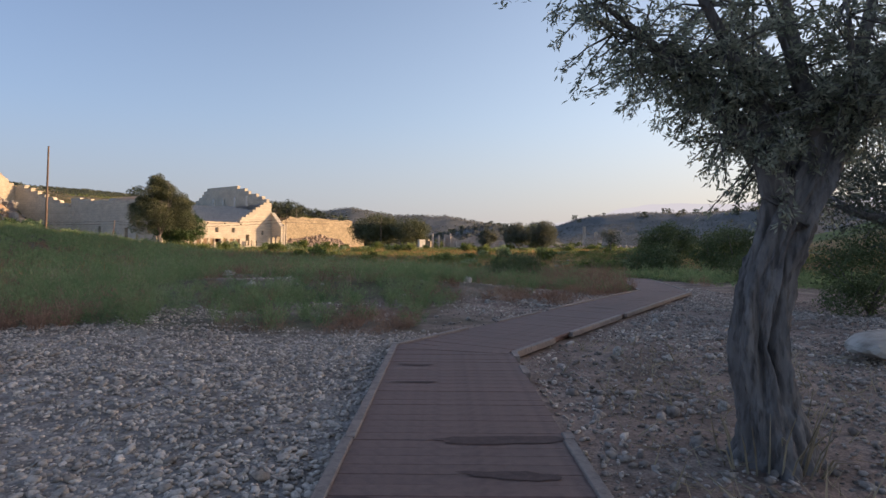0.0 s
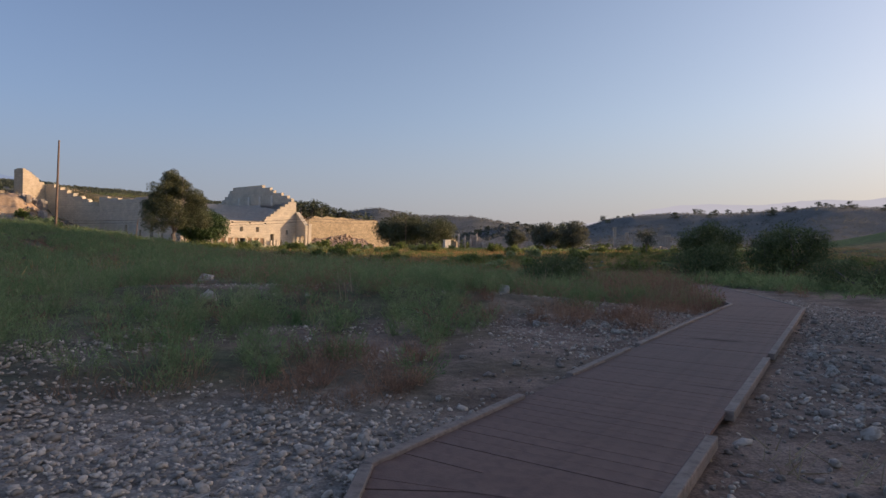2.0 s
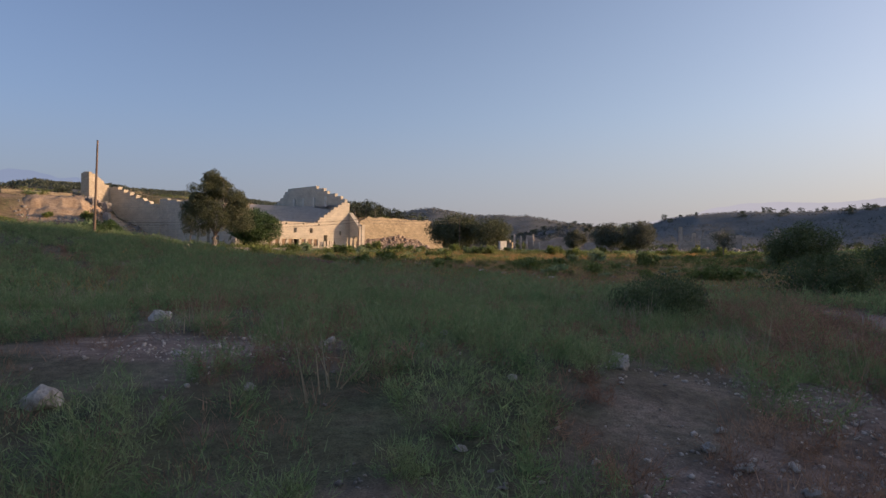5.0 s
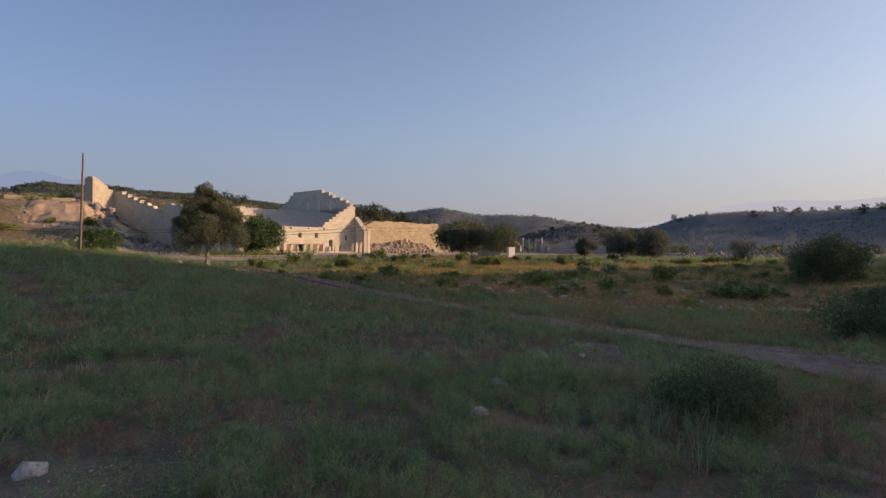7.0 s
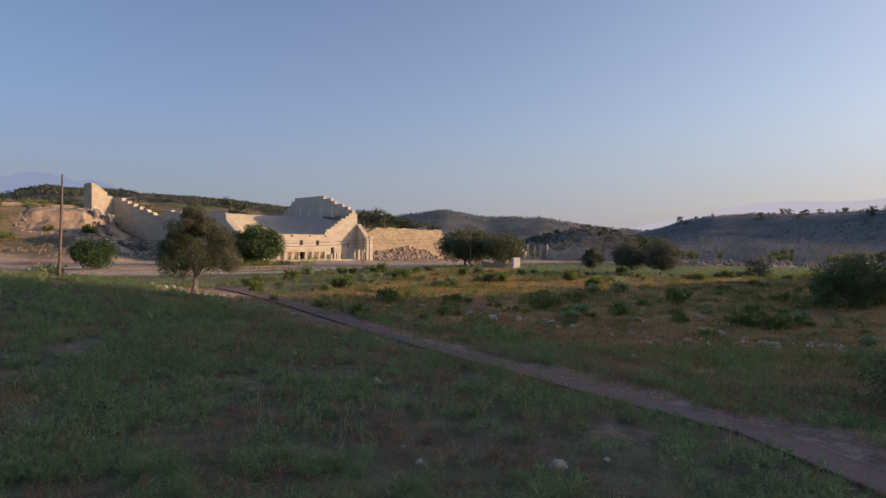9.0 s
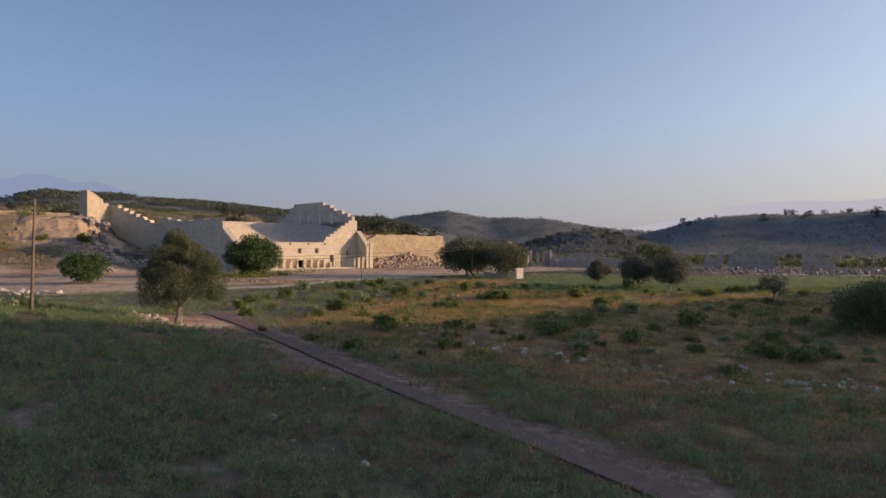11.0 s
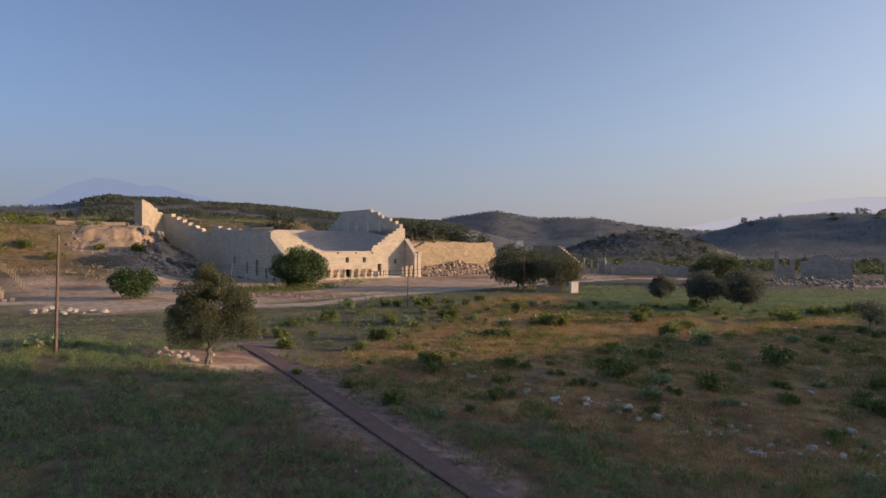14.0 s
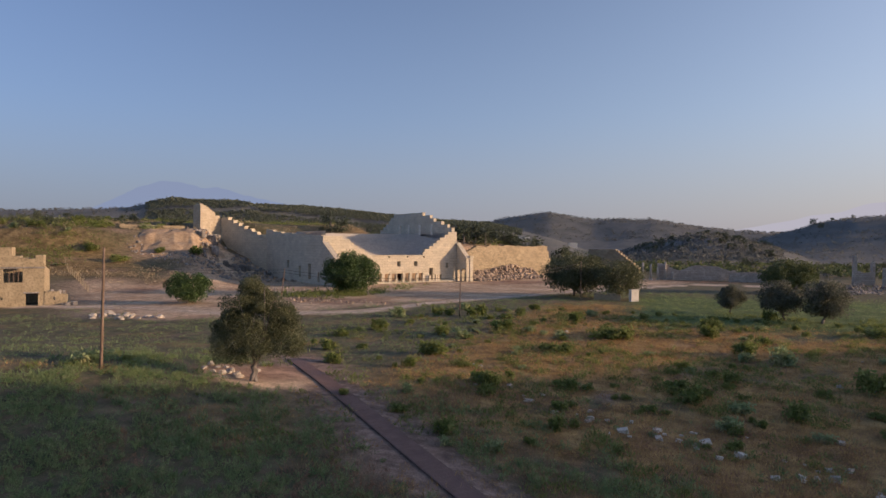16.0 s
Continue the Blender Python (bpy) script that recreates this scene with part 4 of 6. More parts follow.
make_tree("mastic_bush", on_ground(22.0, 55.0), "tall dark mastic bush", "bush", 5.0, 6.5, 0.35, 0.0, M_SHRUB, 12000, 0.2, 22, blobs=44, clump=0.17)
make_tree("mastic_bush", on_ground(14.0, 31.0), "low dark mastic bush", "bush", 1.3, 4.0, 0.2, 0.0, M_SHRUB, 8000, 0.1, 23, blobs=30, clump=0.17)
make_tree("tamarisk_shrub", on_ground(2.0, 28.6), "feathery dark green tamarisk shrub", "shrub", 1.1, 3.0, 0.1, 0.0, M_SHRUB, 18000, 0.07, 24, blobs=34, droop=-1.5)

# ---- poles ----
def pole(x, y, height, lean, label, r=0.13):
    p = empty("utility_pole", on_ground(x, y), label, "utility pole", "utility poles")
    bm = bmesh.new()
    tube_rings(bm, [Vector((lean[0] * k / 6, lean[1] * k / 6, -0.4 + (height + 0.4) * k / 6)) for k in range(7)], [r * (1 - 0.06 * k) for k in range(7)], 10, 0.04)
    part("post", bm, M_POLE, p, "", True)
    return p


pole(-45.4, 63.7, 9.2, (0.3, 0.0), "tall bare weathered wooden utility pole on the grassy mound")
pole(-38.3, 124.0, 6.6, (0.1, 0), "thin grey utility pole at the field's edge", 0.1)
pole(-84.3, 138.6, 6.4, (0.9, 0), "leaning wooden utility pole by the fig tree", 0.12)
pole(-24.0, 160.0, 8.2, (0.1, 0), "thin grey utility pole among the olive trees", 0.1)

# damp stains on the deck
for x, y, a, b, rz in ((0.1, 5.6, 0.42, 0.09, 4), (0.15, 5.0, 0.3, 0.06, -3), (-0.7, 4.6, 0.3, 0.07, 2), (-0.7, 8.0, 0.2, 0.03, 0), (-0.6, 7.2, 0.22, 0.03, 3), (1.5, 11.4, 0.3, 0.05, -28), (2.6, 14.4, 0.35, 0.06, -28)):
    bm = bmesh.new()
    ring = [bm.verts.new((math.cos(w) * a * (1 + 0.35 * noise.noise(Vector((math.cos(w) * 2, math.sin(w) * 2, x * 9)))), math.sin(w) * b * (1 + 0.5 * noise.noise(Vector((math.cos(w) * 3, math.sin(w) * 3, y)))), 0)) for w in (2 * math.pi * k / 28 for k in range(28))]
    bm.faces.new(ring)
    part("stain", bm, M_STAIN, boardwalk, "dark damp stain").matrix_basis = pose(x, y, deck_z(x, y) + 0.019, 0, 0, rz)

# ---- the old olive by the start of the path ----
def old_olive():
    rr, rng = random.Random(31), np.random.default_rng(31)
    x0, y0 = 1.79, 5.62
    tree = empty("olive_tree", on_ground(x0, y0), "old gnarled olive tree with a fluted trunk and narrow grey-green leaves", "tree")
    bm = bmesh.new()
    pts = [Vector(p) for p in ((0.08, 0, -0.15), (0.06, 0, 0.1), (0.0, 0, 0.4), (-0.06, 0, 0.75), (-0.04, 0, 1.05), (0.02, 0, 1.3), (0.1, 0.0, 1.55), (0.22, 0.02, 1.8), (0.4, 0.05, 2.1), (0.58, 0.1, 2.5))]
    rad = [0.33, 0.215, 0.165, 0.165, 0.155, 0.15, 0.155, 0.165, 0.15, 0.11]
    fine_p, fine_r = [], []
    for i in range(len(pts) - 1):
        for k in range(10):
            fine_p.append(pts[i].lerp(pts[i + 1], k / 10))
            fine_r.append(rad[i] + (rad[i + 1] - rad[i]) * k / 10)
    rings = []
    seg = 120
    for i, (p, r) in enumerate(zip(fine_p, fine_r)):
        ring = []
        for k in range(seg):
            w = 2 * math.pi * k / seg
            tw = w + p.z * 0.7
            flute = 0.1 * math.sin(3 * tw + 0.6) + 0.06 * math.sin(5 * tw + 2.0 + 1.8 * p.z) + 0.34 * noise.noise(Vector((math.cos(w) * 2.2, math.sin(w) * 2.2, p.z * 2.4)))
            wob = 0.25 * noise.noise(Vector((0, 3, p.z * 2.2)))
            crack = -0.85 * math.exp(-((w - 5.05 - wob) / 0.17) ** 2) * max(0, 1 - ((p.z - 0.95) / 0.6) ** 2) - 0.42 * math.exp(-((w - 4.25 + wob) / 0.13) ** 2) * max(0, 1 - ((p.z - 0.8) / 0.5) ** 2) - 0.34 * math.exp(-((w - 3.6 - wob) / 0.11) ** 2) * max(0, 1 - ((p.z - 1.4) / 0.7) ** 2)
            groove = abs(noise.noise(Vector((math.cos(w) * 6 + p.z * 0.5, math.sin(w) * 6, p.z * 3.4)))) * 0.16 + abs(noise.noise(Vector((math.cos(w) * 15, math.sin(w) * 15 + p.z, p.z * 8)))) * 0.12 - 0.06
            rough = groove + 0.1 * noise.noise(Vector((math.cos(w) * 7, math.sin(w) * 7, p.z * 9))) + 0.09 * noise.noise(Vector((math.cos(w) * 22, math.sin(w) * 18, p.z * 22)))
            ring.append(bm.verts.new(p + Vector((math.cos(w), math.sin(w), 0)) * r * (1 + flute + crack + rough)))
        rings.append(ring)
    for r0, r1 in zip(rings, rings[1:]):
        for k in range(seg):
            bm.faces.new((r0[k], r0[(k + 1) % seg], r1[(k + 1) % seg], r1[k]))
    bm.faces.new(rings[-1])
    part("trunk", bm, M_BARK, tree, "deeply fluted grey bark", True)
    bm = bmesh.new()
    tube_rings(bm, [Vector((0.12, -0.02, 1.5)), Vector((0.02, -0.06, 1.72)), Vector((-0.05, -0.08, 1.9)), Vector((-0.07, -0.08, 1.97))], [0.12, 0.09, 0.075, 0.05], 12, 0.3, 5)
    part("stub", bm, M_BARK, tree, "sawn-off grey branch stub", True)
    tips = [((0.12, 0, 1.65), (-0.3, -0.05, 2.4), (-1.28, -0.15, 3.0)), ((0.1, 0, 1.7), (-0.4, 0.0, 2.7), (-1.0, -0.05, 2.72)), ((0.15, 0, 1.7), (-0.3, 0.1, 2.6), (-0.7, 0.1, 2.58)),
            ((0.1, 0, 1.75), (-0.35, -0.2, 2.8), (-0.9, -0.3, 3.35)), ((0.3, 0, 1.9), (0.0, -0.2, 2.9), (-0.3, -0.4, 3.5)), ((0.4, 0, 2.0), (0.6, -0.1, 2.9), (0.5, -0.4, 3.6)),
            ((0.5, 0.1, 2.3), (0.9, 0.1, 2.8), (1.3, 0.0, 3.1)), ((0.5, 0.1, 2.3), (1.1, 0.4, 2.5), (1.6, 0.5, 2.6)), ((0.4, 0.1, 2.2), (0.3, 0.7, 2.9), (0.1, 1.0, 3.2)), ((0.3, 0.0, 1.9), (0.0, -0.2, 2.7), (-0.3, -0.3, 3.1)), ((0.4, 0.0, 2.0), (0.35, -0.35, 2.4), (0.2, -0.45, 2.75)), ((0.5, 0.0, 2.2), (0.75, -0.3, 2.35), (0.95, -0.4, 2.3)), ((0.4, 0.0, 2.1), (0.7, -0.3, 2.5), (0.75, -0.4, 2.6)),
            ((0.1, 0, 1.7), (-0.3, 0.4, 2.5), (-0.7, 0.7, 2.75)), ((0.2, 0, 1.75), (-0.1, -0.12, 2.45), (-0.3, -0.2, 2.42)), ((0.4, 0.0, 2.1), (0.7, -0.6, 2.7), (1.0, -0.9, 2.9)), ((0.3, 0.0, 1.95), (0.15, 0.1, 2.6), (-0.25, 0.3, 2.9))]
    twig_ends, twig_dirs = [], []
    for j, (a, b, c) in enumerate(tips):
        a, b, c = Vector(a), Vector(b), Vector(c)
        bm = bmesh.new()
        curve = [a.lerp(b, t).lerp(b.lerp(c, t), t) for t in (0, 0.15, 0.3, 0.45, 0.6, 0.75, 0.9, 1.0)]
        thick = 0.06 if j in (0, 3, 4, 5, 6) else 0.035
        tube_rings(bm, curve, [thick * (1 - 0.88 * k / 7) for k in range(8)], 8, 0.15, j)
        for k in range(1, 8):
            for _ in range(8 if j < 4 else 5):
                d = Vector((rr.gauss(0, 1), rr.gauss(0, 1), rr.gauss(-0.15, 0.7))).normalized()
                ln = rr.uniform(0.18, 0.5)
                p0 = curve[k]
                p2 = p0 + d * ln + Vector((0, 0, -0.1 * ln))
                tube_rings(bm, [p0, p0.lerp(p2, 0.5) + Vector((0, 0, 0.03)), p2], [0.009, 0.006, 0.003], 4)
                for t in (0.35, 0.5, 0.65, 0.8, 0.9, 1.0):
                    twig_ends.append(p0.lerp(p2, t))
                    twig_dirs.append(d)
        part("branch", bm, M_BARK, tree, "", True)
    c, dd = np.array([q[:] for q in twig_ends]), np.array([q[:] for q in twig_dirs])
    per = 9
    n = len(c) * per
    base = np.repeat(c, per, 0) + rng.normal(size=(n, 3)) * 0.022
    d = np.repeat(dd, per, 0) * 0.9 + rng.normal(size=(n, 3)) * 0.75
    d /= np.linalg.norm(d, axis=1)[:, None]
    s = np.cross(d, rng.normal(size=(n, 3)))
    s /= np.linalg.norm(s, axis=1)[:, None]
    ln = rng.uniform(0.034, 0.06, n)[:, None]
    w = ln * 0.15
    V = np.stack([base, base + d * ln * 0.45 + s * w, base + d * ln, base + d * ln * 0.45 - s * w], 1).reshape(-1, 3)
    link_mesh("foliage", np_mesh("foliage", V, np.arange(n * 4).reshape(-1, 4)), M_OLIVE_NEAR, tree, "narrow drooping olive leaves")
    for k in range(26):
        bm = bmesh.new()
        w = rr.uniform(0, 2 * math.pi)
        p = Vector((math.cos(w), math.sin(w), 0)) * rr.uniform(0.2, 0.33)
        tube_rings(bm, [p + Vector((0, 0, -0.03)), p * 1.25 + Vector((0, 0, rr.uniform(0.1, 0.25))), p * rr.uniform(1.3, 1.8) + Vector((0, 0, rr.uniform(0.12, 0.45)))], [0.008, 0.006, 0.002], 4)
        part("dry_shoot", bm, M_STRAW, tree)


old_olive()
make_tree("olive_tree", on_ground(8.9, 14.6), "old olive tree with a dark trunk at the field edge", "tree", 4.6, 5.0, 0.42, 1.5, M_OLIVE, 16000, 0.1, 32, blobs=40)
make_tree("mastic_bush", on_ground(8.0, 14.3), "dark leafy bush at the foot of an olive tree", "bush", 1.75, 2.4, 0.12, 0.0, M_SHRUB, 9000, 0.07, 33, blobs=30)

# ---- stones ----
ROCKS = [rock_mesh(f"boulder_{k}", 60 + k, 2, (0.55, 0.7, 0.85)[k % 3]) for k in range(6)]
for q in ROCKS:
    q.materials.append(M_ROCK)


def block_mesh(name, seed):
    """A squared building stone with knocked corners."""
    rng = random.Random(seed)
    bm = bmesh.new()
    box(bm, -0.5, 0.5, -0.38, 0.38, -0.36, 0.36)
    bmesh.ops.recalc_face_normals(bm, faces=bm.faces)
    bmesh.ops.subdivide_edges(bm, edges=bm.edges, cuts=1, use_grid_fill=True)
    for q in bm.verts:
        q.co += Vector((rng.uniform(-1, 1), rng.uniform(-1, 1), rng.uniform(-1, 1))) * 0.07
    bmesh.ops.bevel(bm, geom=bm.edges, offset=0.03, segments=1, affect="EDGES")
    me = bpy.data.meshes.new(name)
    bm.to_mesh(me)
    bm.free()
    me.materials.append(M_BLOCK)
    return me


BLOCKS = [block_mesh("boulder", 80 + k) for k in range(5)]


def boulder(x, y, size, k, label="pale weathered limestone boulder lying in the grass", group="field boulders", up=0.12, shapes=ROCKS):
    if float(dist_line(np.array([x]), np.array([y]), DECK)[0]) < WIDE / 2 + 0.2 + size * 0.5:
        return None
    ob = tagged(new("boulder", shapes[k % len(shapes)]), label, "boulder", group)
    ob.matrix_basis = pose(x, y, ground_at(x, y) + size * up, rr.uniform(-14, 14), rr.uniform(-14, 14), rr.uniform(0, 360)) @ Matrix.Diagonal((size * rr.uniform(0.8, 1.25), size * rr.uniform(0.7, 1.1), size * rr.uniform(0.8, 1.1), 1))
    return ob


rr = random.Random(9)
for x, y, s in ((11.6, 75.1, 0.9), (2.6, 59.8, 0.65), (-10.0, 44.3, 0.5), (-16.1, 48.6, 0.5), (3.9, 72.5, 1.05), (-18.3, 81.2, 0.9), (11.7, 84.7, 0.8), (-3.0, 31.0, 0.45), (-3.0, 27.2, 0.5), (-2.0, 35.5, 0.5), (-0.2, 19.5, 0.42), (-5.6, 16.5, 0.5), (-8.5, 22.2, 0.45), (-12.9, 32.9, 0.5)):
    boulder(x, y, s, rr.randrange(6))
for k in range(92):
    t = rr.random() ** 0.65
    t = round(t * 13) / 13 if k % 3 else t
    boulder(-22 + 44 * t + rr.gauss(0, 1.1), 80 - 12 * t + 1.6 * math.sin(t * 17) + rr.gauss(0, 1.7), rr.choice((0.25, 0.35, 0.45, 0.62)) * rr.uniform(0.8, 1.2), rr.randrange(5), "pale squared building stone lying in the grass", "fallen blocks", 0.06, BLOCKS)
for k in range(30):
    boulder(rr.uniform(-34, 34), rr.uniform(60, 130), rr.uniform(0.25, 0.7), rr.randrange(6))
for k in range(26):
    boulder(rr.uniform(-26, 2), rr.uniform(24, 58), rr.uniform(0.12, 0.3), rr.randrange(6), "small pale stone half hidden in weeds", "small stones")
for k in range(22):
    boulder(-87 + rr.gauss(0, 4), 103 + rr.gauss(0, 1.5), rr.uniform(0.7, 1.7), rr.randrange(6), "white stone in a heap on the grassy slope", "stone heap")
for k in range(14):
    boulder(-40 + rr.gauss(0, 1.4), 71.5 + rr.gauss(0, 1.0), rr.uniform(0.35, 0.95), rr.randrange(6), "pale stone in a heap under the olive tree", "stone heap")
for k in range(50):
    boulder(rr.uniform(-6, 4.2), rr.uniform(10.5, 21.5), rr.uniform(0.05, 0.15), rr.randrange(6), "loose grey stone on bare earth", "loose stones", 0.2)
for k in range(25):
    boulder(1.3 + rr.gauss(0, 0.5), 15.9 + rr.gauss(0, 0.45), rr.uniform(0.06, 0.16), rr.randrange(6), "loose grey stone in a small heap", "loose stones", 0.2)
for k in range(30):
    x, y = rr.uniform(1.4, 8), rr.uniform(3.0, 14.0)
    boulder(x, y, rr.uniform(0.06, 0.17), rr.randrange(6), "loose grey stone among pebbles", "loose stones", 0.2)
slab = rock_mesh("slab", 91, 3, 0.35, 0.12)
slab.materials.append(M_ROCK)
ob = tagged(new("stone_slab", slab), "flat pale stone slab lying on pebbles", "stone slab")
ob.matrix_basis = pose(5.35, 9.6, ground_at(5.35, 9.6) + 0.2, 3, -4, 25) @ Matrix.Diagonal((1.5, 1.0, 0.95, 1))

# pebbles as one bed, finer ones with fewer faces
def pebble_bed(name, n, sub, size, region, seed, label, want=None, material=M_PEB, vary=0.38, round_=True):
    rng = np.random.default_rng(seed)
    x, y = rng.uniform(region[0], region[1], n * 2), rng.uniform(region[2], region[3], n * 2)
    keep = (rng.random(n * 2) < (want(x, y) if want else cover(x, y)[0] ** 0.7)) & (dist_line(x, y, DECK) > WIDE / 2 + 0.05)
    x, y = x[keep][:n], y[keep][:n]
    n = len(x)
    z = gz(x, y)
    bm = bmesh.new()
    bmesh.ops.create_icosphere(bm, subdivisions=sub, radius=0.5)
    bm.verts.ensure_lookup_table()
    bv = np.array([q.co[:] for q in bm.verts])
    bf = np.array([[q.index for q in f.verts] for f in bm.faces])
    bm.free()
    s = size * np.exp(rng.normal(0, vary, n))
    sc = np.stack([s * rng.uniform(0.8, 1.4, n), s * rng.uniform(0.7, 1.1, n), s * rng.uniform(0.4, 0.75, n)], 1)
    jit = 1 + 0.42 * (rng.random((n, len(bv), 1)) - 0.5)
    v = bv[None] * jit * sc[:, None, :]
    a = rng.uniform(0, 2 * math.pi, n)
    ca, sa = np.cos(a)[:, None], np.sin(a)[:, None]
    tilt = rng.normal(0, 0.3, n)[:, None]
    vx, vy, vz = v[..., 0] * ca - v[..., 1] * sa, v[..., 0] * sa + v[..., 1] * ca, v[..., 2] + v[..., 0] * tilt
    V = np.stack([vx + x[:, None], vy + y[:, None], vz + z[:, None] + sc[:, 2:3] * 0.3], -1).reshape(-1, 3)
    F = (bf[None] + (np.arange(n) * len(bv))[:, None, None]).reshape(-1, 3)
    return tagged(link_mesh(name, np_mesh(name, V, F, round_), material), label, "pebbles", kind="stuff")


pebble_bed("pebbles", 2200, 2, 0.038, (-3.6, 0, 2.6, 5.6), 71, "bed of grey rounded river pebbles beside the boardwalk")
pebble_bed("pebbles", 27000, 1, 0.032, (-8.5, 1, 2.6, 13), 72, "bed of grey rounded river pebbles and chips")

pebble_bed("stone_chips", 15000, 1, 0.032, (-8, 8, 9.2, 24), 73, "small stone chips strewn on bare earth", lambda x, y: cover(x, y)[1] * sstep(0.3, 0.6, fnoise(x, y, 1.6, 49)))

def right_bank(x, y):
    off = x - np.interp(y, [8.95, 20.3, 24], [-0.25, 5.8, 6.6])
    return sstep(0.8, 1.2, off) * sstep(8.0, 5.5, off) * sstep(19, 15, y) * sstep(0.2, 0.5, fnoise(x, y, 2.4, 53))


pebble_bed("cobbles", 4200, 1, 0.038, (-7, 7, 9.5, 24), 75, "grey-brown stones strewn over bare earth", lambda x, y: cover(x, y)[1] * sstep(0.42, 0.6, fnoise(x, y, 2.6, 57)), M_COBBLE, 0.38, False)
pebble_bed("cobbles", 15000, 1, 0.035, (0.6, 11, 2.6, 19), 74, "loose grey-brown stones of all sizes in dusty earth", right_bank, M_COBBLE, 0.45, False)

# ---- weeds and grass ----
TRACK = [(-0.1, 2), (-0.8, 10), (-1.6, 18), (-5, 33)]


def weeds(name, material, label, n, region, want, blades, tall, spread, blade, seed, up=1.2, slim=0.08):
    """Low plants, each a cloud of upright blades; want(x, y) gives the chance of a plant."""
    rng = np.random.default_rng(seed)
    x, y = rng.uniform(region[0], region[1], n * 6), rng.uniform(region[2], region[3], n * 6)
    keep = (rng.random(n * 6) < want(x, y)) & (dist_line(x, y, DECK) > WIDE / 2 + 0.12)
    x, y = x[keep][:n], y[keep][:n]
    n = len(x)
    z, s = gz(x, y), np.exp(rng.normal(0, 0.34, n)) * (0.55 + 0.9 * fnoise(x, y, 1.5, 77, 2))
    a, r = rng.uniform(0, 2 * math.pi, (n, blades)), np.sqrt(rng.random((n, blades)))
    h = rng.random((n, blades)) ** 0.8 * (1 - 0.85 * r ** 2)
    p = np.stack([x[:, None] + np.cos(a) * r * spread * s[:, None], y[:, None] + np.sin(a) * r * spread * s[:, None], z[:, None] + h * tall * 0.75 * s[:, None] - 0.02], -1).reshape(-1, 3)
    m = n * blades
    d = rng.normal(size=(m, 3)) * 0.6
    d[:, 2] = np.abs(d[:, 2]) + up * 0.8
    d[:, 0] += (np.cos(a) * r).ravel() * 0.9
    d[:, 1] += (np.sin(a) * r).ravel() * 0.9
    d /= np.linalg.norm(d, axis=1)[:, None]
    side = np.cross(d, rng.normal(size=(m, 3)))
    side /= np.linalg.norm(side, axis=1)[:, None]
    ln = blade * rng.uniform(0.5, 1.4, m)[:, None] * np.repeat(s ** 0.35, blades)[:, None]
    w = ln * slim
    bend = rng.normal(size=(m, 3)) * ln * 0.12
    V = np.stack([p - side * w * 1.3, p + side * w * 1.3, p + d * ln + bend], 1).reshape(-1, 3)
    return tagged(link_mesh(name, np_mesh(name, V, np.arange(m * 3).reshape(-1, 3)), material), label, "grass", kind="stuff")


def plumes(name, material, label, n, region, want, stems, leaves, tall, lean, leaf, seed, cell=0.4, slim=0.05):
    """Feathery plants in separate tufts: stems that lean outwards, each clad in small upright leaves."""
    rng = np.random.default_rng(seed)
    x, y = rng.uniform(region[0], region[1], n * 9), rng.uniform(region[2], region[3], n * 9)
    keep = (rng.random(n * 9) < want(x, y)) & (dist_line(x, y, DECK) > WIDE / 2 + 0.15)
    x, y = x[keep], y[keep]
    _, first = np.unique(np.floor(x / cell) * 100003 + np.floor(y / cell), return_index=True)
    first = rng.permutation(first)[:n]
    x, y = x[first], y[first]
    n = len(x)
    z = gz(x, y)
    s = np.exp(rng.normal(0, 0.3, n)) * (0.6 + 0.8 * fnoise(x, y, 2.2, 77, 2))
    a, tilt = rng.uniform(0, 2 * math.pi, (n, stems)), lean * np.sqrt(rng.random((n, stems)))
    d = np.stack([np.cos(a) * np.sin(tilt), np.sin(a) * np.sin(tilt), np.cos(tilt)], -1)
    ln = tall * s[:, None] * rng.uniform(0.55, 1.1, (n, stems)) * (1 - 0.35 * tilt / lean)
    t = rng.random((n, stems, leaves)) ** 0.75
    foot = np.stack([x, y, z - 0.02], -1)[:, None, :] + d * np.array([0.12, 0.12, 0.0]) * s[:, None, None]
    p = foot[:, :, None, :] + d[:, :, None, :] * (ln[:, :, None] * t)[..., None] + rng.normal(size=(n, stems, leaves, 3)) * 0.03 * (tall / 0.5)
    e = d[:, :, None, :] * 0.9 + rng.normal(size=(n, stems, leaves, 3)) * 0.5
    p, e = p.reshape(-1, 3), e.reshape(-1, 3)
    e /= np.linalg.norm(e, axis=1)[:, None]
    m = len(p)
    side = np.cross(e, rng.normal(size=(m, 3)))
    side /= np.linalg.norm(side, axis=1)[:, None]
    lf = leaf * rng.uniform(0.6, 1.4, m)[:, None]
    V = np.stack([p - side * lf * slim, p + side * lf * slim, p + e * lf], 1).reshape(-1, 3)
    return tagged(link_mesh(name, np_mesh(name, V, np.arange(m * 3).reshape(-1, 3)), material), label, "grass", kind="stuff")


def green_chance(x, y):
    pebble, bare, dry, dirt, meadow, road = cover(x, y)
    return left_side(x, y) * np.clip(1 - pebble * 1.2, 0, 1) * (1 - bare) * (1 - 0.75 * dry) * (1 - dirt) * (0.04 + 0.96 * sstep(0.455, 0.525, 0.6 * fnoise(x, y, 2.0, 41, 2) + 0.4 * fnoise(x, y, 0.9, 42, 2))) * (1 - 0.8 * sstep(1.9, 0.9, dist_line(x, y, DECK)))


